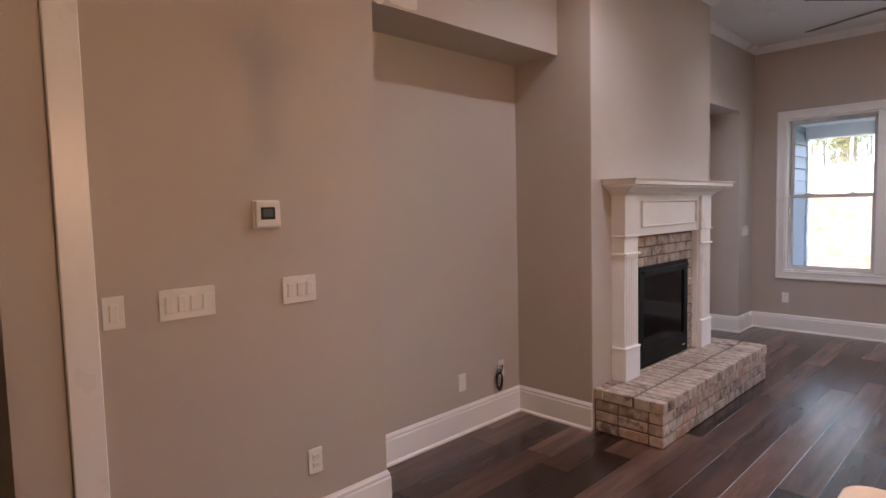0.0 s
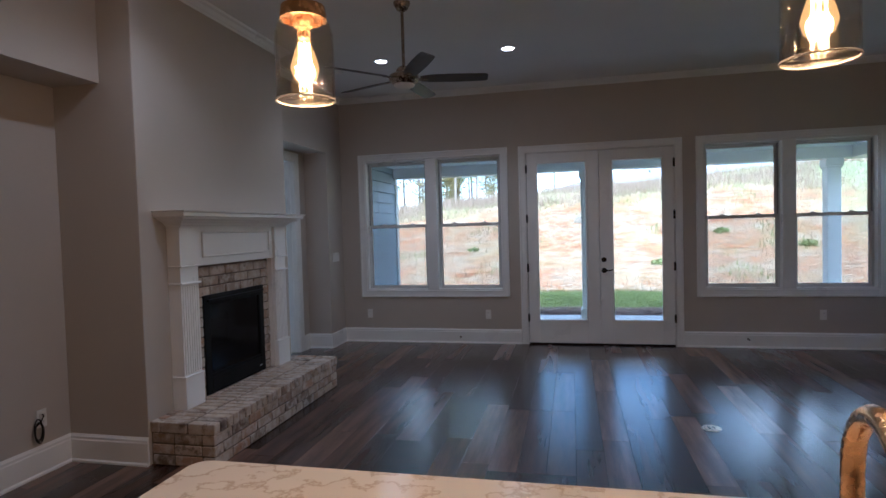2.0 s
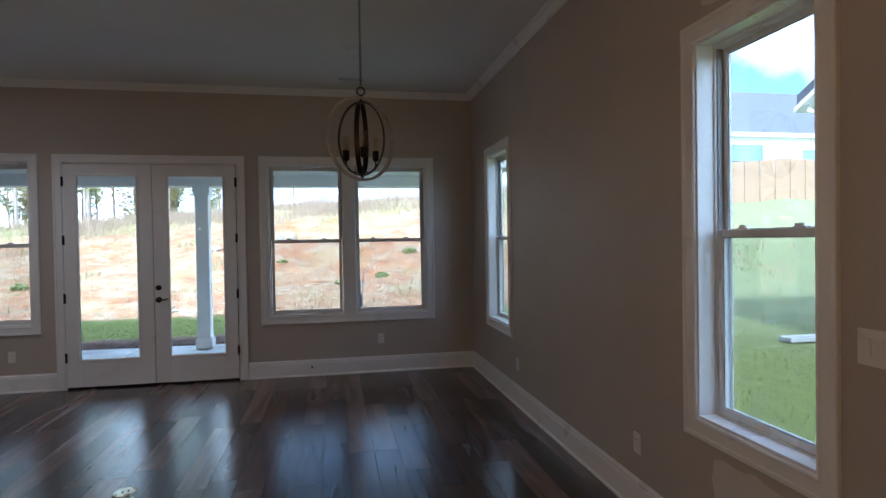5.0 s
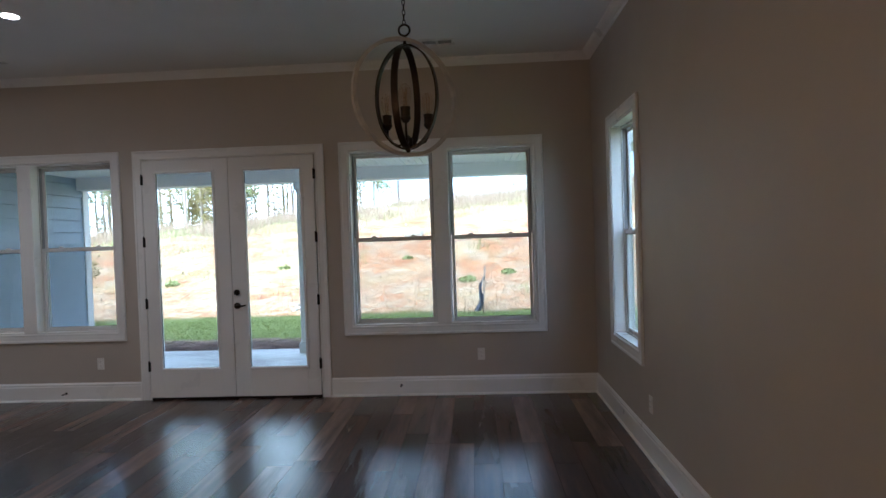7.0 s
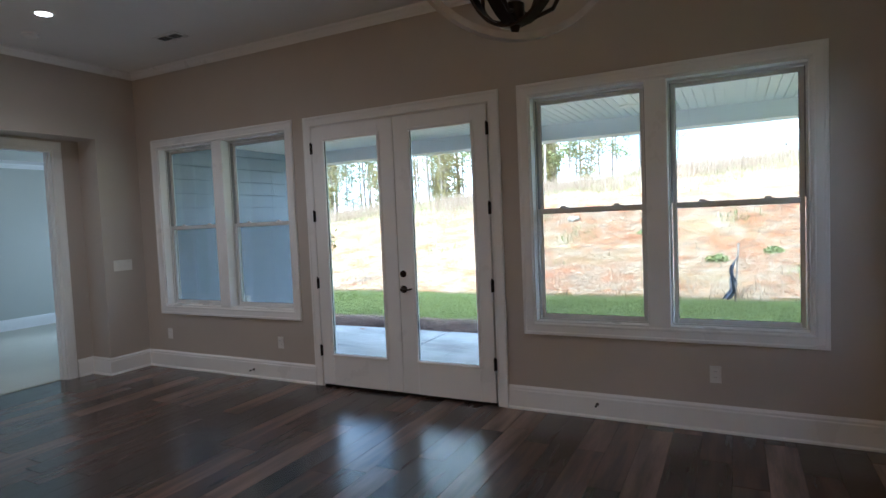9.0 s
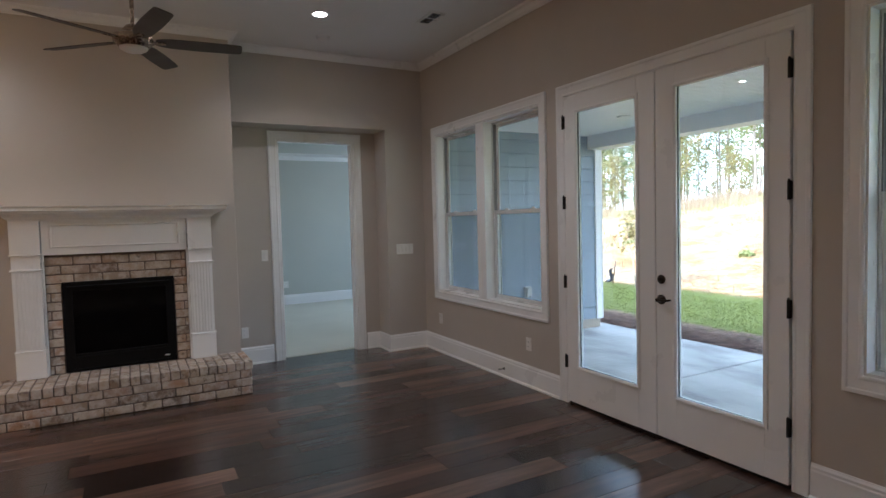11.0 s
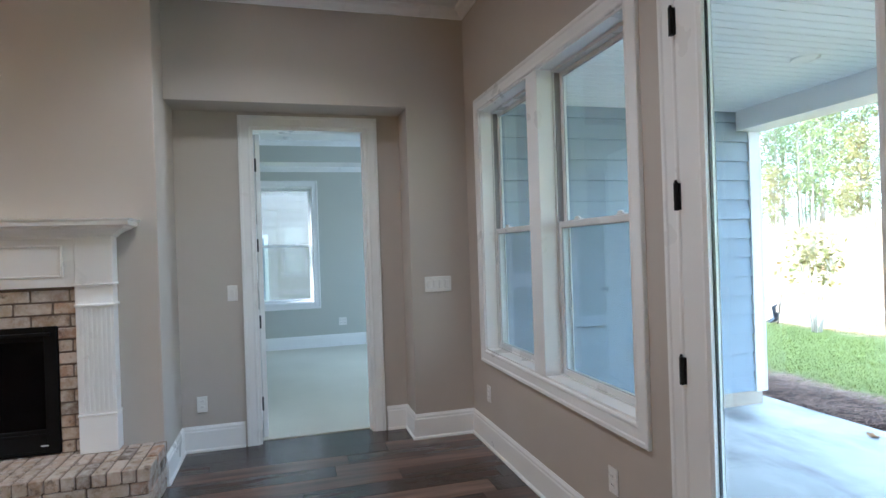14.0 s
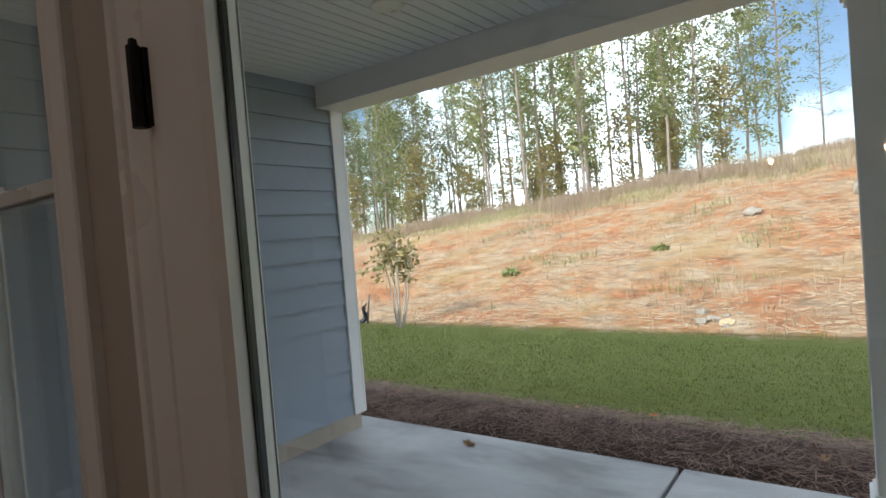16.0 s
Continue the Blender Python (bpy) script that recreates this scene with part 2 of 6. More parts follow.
def ground_mat():
    """Green lawn near the house, red clay and straw up the bank, weeds along its crest."""
    m, n, l, b = node_mat("lawn_clay_and_straw")
    v = coords(n, l)
    sep = n.new("ShaderNodeSeparateXYZ")
    l.new(v, sep.inputs[0])
    big = noise_node(n, l, v, 0.35, 5.0, 0.6)
    mid = noise_node(n, l, v, 1.1, 9.0, 0.72)
    fine = noise_node(n, l, coords(n, l, (1.0, 2.2, 2.2)), 7.0, 9.0, 0.75)
    grass = ramp_node(n, l, fine, [(0.3, (0.085, 0.105, 0.012)), (0.7, (0.18, 0.20, 0.032))])
    clay = ramp_node(n, l, mid, [(0.37, (0.34, 0.125, 0.042)), (0.46, (0.38, 0.19, 0.085)), (0.55, (0.37, 0.25, 0.145)), (0.66, (0.46, 0.37, 0.26))])
    clay = mix_node(n, l, 0.7, clay, ramp_node(n, l, fine, [(0.36, (0.45, 0.38, 0.32)), (0.50, (0.95, 0.92, 0.88)), (0.64, (1.25, 1.24, 1.22))]), "MULTIPLY")
    patch = noise_node(n, l, coords(n, l, (1.0, 1.6, 1.6)), 2.4, 8.0, 0.68)
    clay = mix_node(n, l, 0.85, clay, ramp_node(n, l, patch, [(0.38, (0.55, 0.50, 0.46)), (0.50, (0.98, 0.95, 0.92)), (0.62, (1.18, 1.18, 1.18))]), "MULTIPLY")
    weed = ramp_node(n, l, mid, [(0.3, (0.20, 0.235, 0.07)), (0.5, (0.36, 0.30, 0.14)), (0.7, (0.42, 0.30, 0.20))])
    gfac = ramp_node(n, l, big, [(0.50, (0, 0, 0)), (0.66, (1, 1, 1))])
    clay = mix_node(n, l, mix_node(n, l, 1.0, gfac, (0.45, 0.45, 0.45), "MULTIPLY"), clay, weed)
    wob = n.new("ShaderNodeMath")
    wob.operation = "MULTIPLY_ADD"
    wob.inputs[1].default_value = 1.1
    l.new(mid, wob.inputs[0])
    l.new(sep.outputs["Y"], wob.inputs[2])
    def band(a, c):
        r = n.new("ShaderNodeMapRange")
        r.inputs["From Min"].default_value, r.inputs["From Max"].default_value = a, c
        l.new(wob.outputs[0], r.inputs["Value"])
        return r.outputs["Result"]
    c = mix_node(n, l, band(14.85, 15.2), grass, clay)
    crest = n.new("ShaderNodeMath")
    crest.operation = "MULTIPLY_ADD"
    crest.inputs[1].default_value = 9.0
    l.new(big, crest.inputs[0])
    l.new(sep.outputs["Y"], crest.inputs[2])
    r2 = n.new("ShaderNodeMapRange")
    r2.inputs["From Min"].default_value, r2.inputs["From Max"].default_value = 29.0, 33.0
    l.new(crest.outputs[0], r2.inputs["Value"])
    c = mix_node(n, l, r2.outputs["Result"], c, weed)
    side = n.new("ShaderNodeMapRange")
    side.inputs["From Min"].default_value, side.inputs["From Max"].default_value = 8.5, 12.5
    l.new(sep.outputs["X"], side.inputs["Value"])
    pale = ramp_node(n, l, mid, [(0.36, (0.27, 0.19, 0.11)), (0.44, (0.17, 0.19, 0.075)), (0.66, (0.25, 0.26, 0.12))])
    c = mix_node(n, l, side.outputs["Result"], c, pale)
    l.new(c, b.inputs["Base Color"])
    b.inputs["Roughness"].default_value = 0.95
    bump_node(n, l, b, fine, 0.8, 0.06)
    return m


def concrete():
    """Broom-finished slab with damp stains and pale patches."""
    m, n, l, b = node_mat("patio_concrete")
    v = coords(n, l)
    big = noise_node(n, l, coords(n, l, (0.6, 1.4, 1.0)), 1.3, 7.0, 0.62)
    c = ramp_node(n, l, big, [(0.36, (0.24, 0.24, 0.235)), (0.46, (0.40, 0.40, 0.395)), (0.55, (0.50, 0.50, 0.495)), (0.68, (0.58, 0.58, 0.58))])
    c = mix_node(n, l, 0.5, c, ramp_node(n, l, noise_node(n, l, v, 26.0, 6.0, 0.7), [(0.3, (0.78, 0.78, 0.78)), (0.7, (1.1, 1.1, 1.1))]), "MULTIPLY")
    l.new(c, b.inputs["Base Color"])
    l.new(ramp_node(n, l, big, [(0.3, (0.45,) * 3), (0.6, (0.75,) * 3)]), b.inputs["Roughness"])
    bump_node(n, l, b, noise_node(n, l, coords(n, l, (1, 12, 1)), 20.0, 4.0), 0.15, 0.004)
    return m


def lit_bulb():
    """Thin glass of a burning lamp; amber emission imitates the filament's bloom."""
    m, n, l, b = node_mat("bulb_glass_with_bloom")
    n.remove(b)
    t, e, x = n.new("ShaderNodeBsdfTransparent"), n.new("ShaderNodeEmission"), n.new("ShaderNodeMixShader")
    e.inputs["Color"].default_value, e.inputs["Strength"].default_value = (1.0, 0.46, 0.12, 1), 2.2
    x.inputs[0].default_value = 0.20
    l.new(t.outputs[0], x.inputs[1])
    l.new(e.outputs[0], x.inputs[2])
    l.new(x.outputs[0], n["Material Output"].inputs["Surface"])
    return m


M_CONCRETE, M_LITBULB = concrete(), lit_bulb()
# opaque pale paint imitates the bright glint on the jar's clear rim
M_RIM = painted("glass_rim_glint", (0.85, 0.80, 0.70), 0.15, 0.05, 30.0, 0.0)
M_FLOOR, M_BRICK, M_QUARTZ, M_GROUND = floor_wood(), brick_mat(), quartz(), ground_mat()
M_MORTAR = painted("grey_mortar", (0.17, 0.135, 0.11), 0.95, 0.15, 60.0, 0.4, 6.0)
M_SUBFLOOR = painted("dark_underlay", (0.012, 0.010, 0.009), 0.9, 0.1)
M_BLADE = painted("dark_walnut_fan_blade", (0.060, 0.048, 0.040), 0.45, 0.2, 40.0, 0.05, 8.0)
M_ORBWOOD = painted("driftwood_grey_ring", (0.50, 0.45, 0.39), 0.6, 0.2, 50.0, 0.15, 12.0)
M_CABINET = painted("cream_wood_cabinet", (0.62, 0.52, 0.40), 0.5, 0.1, 40.0, 0.05, 3.0)
M_STRAW = foliage("pine_straw", (0.10, 0.052, 0.038), (0.40, 0.255, 0.19))
M_LAWN = foliage("lawn_blades", (0.085, 0.108, 0.011), (0.19, 0.205, 0.03))
M_DRY = foliage("dry_grass", (0.28, 0.22, 0.13), (0.44, 0.32, 0.22))
M_WEED = foliage("green_weeds", (0.15, 0.18, 0.05), (0.32, 0.33, 0.13))
M_LEAF = foliage("hardwood_leaves", (0.10, 0.14, 0.045), (0.30, 0.30, 0.11))
M_PINE = foliage("pine_needles", (0.075, 0.14, 0.055), (0.20, 0.27, 0.10))
M_RUST = foliage("autumn_leaves", (0.18, 0.18, 0.06), (0.36, 0.27, 0.10))
M_BARK = painted("pine_bark", (0.27, 0.22, 0.18), 0.9, 0.3, 20.0, 0.6, 3.0)


# ---- mesh helpers ----
def part(name, bm, mat, parent=None, label=""):
    me = bpy.data.meshes.new(name)
    bmesh.ops.recalc_face_normals(bm, faces=bm.faces)
    bm.to_mesh(me)
    bm.free()
    me.materials.append(mat)
    ob = new(name, me)
    if parent is not None:
        ob.parent = parent
    if label:
        ob["label"] = label
    return ob


def smooth(ob, angle=40):
    for p in ob.data.polygons:
        p.use_smooth = True
    ob.data.set_sharp_from_angle(angle=radians(angle))
    return ob


def box(bm, x0, x1, y0, y1, z0, z1, bevel=0.0, seg=1):
    vs = [bm.verts.new((x, y, z)) for x in (x0, x1) for y in (y0, y1) for z in (z0, z1)]
    fs = [bm.faces.new([vs[i] for i in q]) for q in ((0, 1, 3, 2), (4, 6, 7, 5), (0, 4, 5, 1), (2, 3, 7, 6), (0, 2, 6, 4), (1, 5, 7, 3))]
    if bevel:
        bmesh.ops.bevel(bm, geom=list({e for f in fs for e in f.edges}), offset=bevel, segments=seg, affect="EDGES", profile=0.6)


def bx(x0, x1, y0, y1, z0, z1, bevel=0.0, seg=1):
    bm = bmesh.new()
    box(bm, x0, x1, y0, y1, z0, z1, bevel, seg)
    return bm


def lathe(bm, prof, cx=0, cy=0, seg=24, cz=0.0):
    """Turns (radius, z) pairs round a vertical axis."""
    rings = [[bm.verts.new((cx + r * math.cos(2 * math.pi * k / seg), cy + r * math.sin(2 * math.pi * k / seg), cz + z)) for k in range(seg)] for r, z in prof]
    for a, c in zip(rings, rings[1:]):
        for k in range(seg):
            bm.faces.new((a[k], a[(k + 1) % seg], c[(k + 1) % seg], c[k]))
    for ring, r in ((rings[0], prof[0][0]), (rings[-1], prof[-1][0])):
        if r > 1e-4:
            bm.faces.new(ring)
    return bm


def tube(bm, pts, rad, seg=8, closed=False, flat=1.0):
    """A round bar along points; rad may be a list; flat squeezes it along its normal."""
    pts = [Vector(p) for p in pts]
    rads = rad if isinstance(rad, (list, tuple)) else [rad] * len(pts)
    rings, up = [], Vector((0, 0, 1))
    last = None
    for i, p in enumerate(pts):
        if closed:
            d = pts[(i + 1) % len(pts)] - pts[i - 1]
        else:
            d = pts[min(i + 1, len(pts) - 1)] - pts[max(i - 1, 0)]
        d.normalize()
        a = (last - d * last.dot(d)) if last is not None else d.cross(up if abs(d.z) < 0.95 else Vector((1, 0, 0)))
        a.normalize()
        last = a
        c = d.cross(a)
        rings.append([bm.verts.new(p + a * math.cos(2 * math.pi * k / seg) * rads[i] + c * math.sin(2 * math.pi * k / seg) * rads[i] * flat) for k in range(seg)])
    pairs = list(zip(rings, rings[1:])) + ([(rings[-1], rings[0])] if closed else [])
    for a, c in pairs:
        for k in range(seg):
            bm.faces.new((a[k], a[(k + 1) % seg], c[(k + 1) % seg], c[k]))
    if not closed:
        bm.faces.new(rings[0])
        bm.faces.new(rings[-1])
    return bm


def sweep(bm, path, prof):
    """Sweeps a moulding profile (out from the wall, z) along a plan line; the room lies to the left of the line's way."""
    n = len(path)
    rings = []
    for i in range(n):
        p = Vector(path[i])
        d0 = (p - Vector(path[i - 1])).normalized() if i else None
        d1 = (Vector(path[i + 1]) - p).normalized() if i < n - 1 else None
        d0, d1 = d0 or d1, d1 or d0
        n0, n1 = Vector((-d0.y, d0.x)), Vector((-d1.y, d1.x))
        m = (n0 + n1)
        m = m / max(0.2, m.dot(n0))
        rings.append([bm.verts.new((p.x + m.x * u, p.y + m.y * u, z)) for u, z in prof])
    for a, c in zip(rings, rings[1:]):
        for k in range(len(prof)):
            q = (k + 1) % len(prof)
            bm.faces.new((a[k], c[k], c[q], a[q]))
    bm.faces.new(rings[0])
    bm.faces.new(rings[-1])
    return bm


def empty(name, label="", category="", kind="", group=""):
    return tagged(new(name), label, category, group, kind)


def facing(point, normal):
    """Local axes with x along the wall, y out of it into the room, z up."""
    nx, ny = normal
    m = Matrix(((ny, nx, 0, 0), (-nx, ny, 0, 0), (0, 0, 1, 0), (0, 0, 0, 1)))
    return Matrix.Translation(point) @ m


def casing(bm, x0, x1, z0, z1, sides=4, w=0.09, t=0.02):
    """A moulded frame round an opening in local wall axes (front at +y)."""
    prof = [(0.0, 0.0), (0.0, t * 0.6), (0.006, t * 0.8), (0.014, t * 0.8), (0.02, t * 0.65), (w - 0.026, t * 0.75), (w - 0.02, t), (w - 0.004, t), (w, t - 0.004), (w, 0.0)]
    rings = []
    for u, d in prof:
        zb = z0 - u if sides == 4 else z0
        rings.append([bm.verts.new(c) for c in ((x0 - u, d, zb), (x0 - u, d, z1 + u), (x1 + u, d, z1 + u), (x1 + u, d, zb))])
    for a, c in zip(rings, rings[1:]):
        for k in range(4 if sides == 4 else 3):
            q = (k + 1) % 4
            bm.faces.new((a[k], c[k], c[q], a[q]))
    if sides != 4:
        bm.faces.new([r[0] for r in rings])
        bm.faces.new([r[3] for r in rings])
    return bm


def wall_with_holes(name, u0, u1, z0, z1, holes, place, mat, thick=0.16, label=""):
    """A wall slab in local axes (room side at y=0, body behind it), with rectangular holes (u0, u1, z0, z1)."""
    us = sorted({u0, u1, *[h[0] for h in holes], *[h[1] for h in holes]})
    zs = sorted({z0, z1, *[h[2] for h in holes], *[h[3] for h in holes]})
    def solid(i, j):
        if not (0 <= i < len(us) - 1 and 0 <= j < len(zs) - 1):
            return False
        cu, cz = (us[i] + us[i + 1]) / 2, (zs[j] + zs[j + 1]) / 2
        return not any(a < cu < c and d < cz < e for a, c, d, e in holes)
    bm = bmesh.new()
    vert = {}
    def v(i, j, y):
        if (i, j, y) not in vert:
            vert[i, j, y] = bm.verts.new((us[i], y, zs[j]))
        return vert[i, j, y]
    for i in range(len(us) - 1):
        for j in range(len(zs) - 1):
            if not solid(i, j):
                continue
            bm.faces.new((v(i, j, 0), v(i + 1, j, 0), v(i + 1, j + 1, 0), v(i, j + 1, 0)))
            bm.faces.new((v(i, j, -thick), v(i, j + 1, -thick), v(i + 1, j + 1, -thick), v(i + 1, j, -thick)))
            for di, dj, a, c in ((-1, 0, (i, j), (i, j + 1)), (1, 0, (i + 1, j), (i + 1, j + 1)), (0, -1, (i, j), (i + 1, j)), (0, 1, (i, j + 1), (i + 1, j + 1))):
                if not solid(i + di, j + dj):
                    bm.faces.new((v(*a, 0), v(*c, 0), v(*c, -thick), v(*a, -thick)))
    ob = part(name, bm, mat)
    ob.matrix_world = place
    return tagged(ob, label or "smooth greige painted interior wall", "wall", kind="structure")


# ---- plan ----
NORTH, EAST, WEST_S, WEST_N, NICHE, BREAST, CEIL, SOUTH = 6.775, 4.365, -2.595, -2.65, -2.962, -2.34, 3.30, -4.2
P_N, P_E = facing((0, NORTH, 0), (0, -1)), facing((EAST, 0, 0), (-1, 0))
W_LEFT, W_RIGHT = (-2.305, -0.46), (1.969, 3.798)
DOOR = (-0.141, 1.638, 2.44)
WZ = (0.70, 2.443)

wall_with_holes("wall_north", -EAST - 0.16, 2.65, 0, CEIL + 0.1,
                [(-W_LEFT[1], -W_LEFT[0], *WZ), (-W_RIGHT[1], -W_RIGHT[0], *WZ), (-DOOR[1], -DOOR[0], -0.01, DOOR[2])], P_N, M_WALL, 0.12)
wall_with_holes("wall_east", SOUTH, NORTH, 0, CEIL + 0.1, [(5.305, 6.025, *WZ), (1.715, 2.395, *WZ)], P_E, M_WALL)
wall_with_holes("wall_south", WEST_S - 1.6, EAST + 0.16, 0, CEIL + 0.1, [], facing((0, SOUTH, 0), (0, 1)), M_WALL)


def wall_block(name, x0, x1, y0, y1, z0, z1, mat=M_WALL, bevel=0.008):
    return tagged(part(name, bx(x0, x1, y0, y1, z0, z1, bevel, 2), mat), "smooth greige painted interior wall", "wall", kind="structure")


# west side: plain wall, niche, chimney breast, niche with the bedroom door
wall_with_holes("wall_west_plain", -2.635, 0.455, 0, CEIL + 0.1, [(-2.635, -1.062, -0.01, 2.535)], facing((WEST_S, 0, 0), (1, 0)), M_WALL, 0.5)
wall_block("wall_west_niche_a", -3.12, NICHE, 1.05, 2.65, 0, 2.6)
wall_block("wall_chimney_breast", -3.1, BREAST, 2.627, 4.61, 0, CEIL + 0.1)
wall_with_holes("wall_west_door_side", -NORTH - 0.05, -4.6, 0, CEIL + 0.1, [(-6.305, -4.6, -0.01, 2.535)], facing((WEST_N, 0, 0), (1, 0)), M_WALL, 0.445)
P_W = facing((NICHE, 0, 0), (1, 0))
wall_with_holes("wall_west_niche_b", -6.32, -4.6, 0, 2.6, [(-6.031, -5.153, -0.01, 2.42)], P_W, M_WALL, 0.12)
wall_block("wall_west_hall", -4.2, -4.04, SOUTH, -0.4, 0, CEIL + 0.1)
wall_block("wall_hall_return", -4.1, -3.0, -0.53, -0.42, 0, CEIL + 0.1)

# ceiling and the roof that shades the garden
tagged(part("ceiling", bx(-4.2, EAST + 0.1, SOUTH - 0.1, NORTH + 0.1, CEIL, CEIL + 0.12), M_CEIL), "flat white painted ceiling", "ceiling", kind="structure")


def roof():
    bm = bmesh.new()
    sec = [(-12, 2.75), (1.2, 6.7), (10.25, 2.72), (10.25, 2.90), (1.2, 6.95), (-12, 3.0)]
    a = [bm.verts.new((-8.2, y, z)) for y, z in sec]
    c = [bm.verts.new((5.2, y, z)) for y, z in sec]
    for k in range(6):
        bm.faces.new((a[k], a[(k + 1) % 6], c[(k + 1) % 6], c[k]))
    bm.faces.new(a)
    bm.faces.new(c)
    return tagged(part("roof", bm, M_SHINGLE), "dark asphalt shingle gable roof over the house", "roof", kind="structure")


roof()

# floor sheet under the planks
tagged(part("floor", bx(-4.2, EAST + 0.02, SOUTH, NORTH + 0.02, -0.06, -0.004), M_SUBFLOOR), "dark brown wood-look plank floor with low sheen", "floor", kind="structure")

# mouldings
BASE = [(0.0, 0.0), (0.026, 0.0), (0.026, 0.012), (0.016, 0.022), (0.016, 0.150), (0.012, 0.158), (0.013, 0.172), (0.006, 0.184), (0.004, 0.190), (0.0, 0.190)]
CROWN = [(0.0, CEIL - 0.068), (0.010, CEIL - 0.068), (0.014, CEIL - 0.058), (0.028, CEIL - 0.050), (0.052, CEIL - 0.026), (0.074, CEIL - 0.016), (0.080, CEIL), (0.0, CEIL)]
for path in ([(BREAST, 2.627 - 0.0), (NICHE, 2.627), (NICHE, 1.062), (WEST_S, 1.062), (WEST_S, -0.215)],
             [(NICHE, 5.05), (NICHE, 4.61), (BREAST, 4.61), ],
             [(-0.235, NORTH), (WEST_N, NORTH), (WEST_N, 6.305), (NICHE, 6.305), (NICHE, 6.135)],
             [(EAST, 1.06), (EAST, NORTH), (1.733, NORTH)]):
    # these run with the room on the left
    tagged(part("baseboard", sweep(bmesh.new(), path, BASE), M_TRIM), "tall white painted baseboard with shoe moulding", "baseboard", kind="structure")
tagged(part("crown_trim", sweep(bmesh.new(), [(EAST, SOUTH), (EAST, NORTH), (WEST_N, NORTH), (WEST_N, 4.61), (BREAST, 4.61), (BREAST, 2.627), (WEST_S, 2.627), (WEST_S, -0.455)], CROWN), M_TRIM),
       "white crown moulding where walls meet the ceiling", "crown moulding", kind="structure")


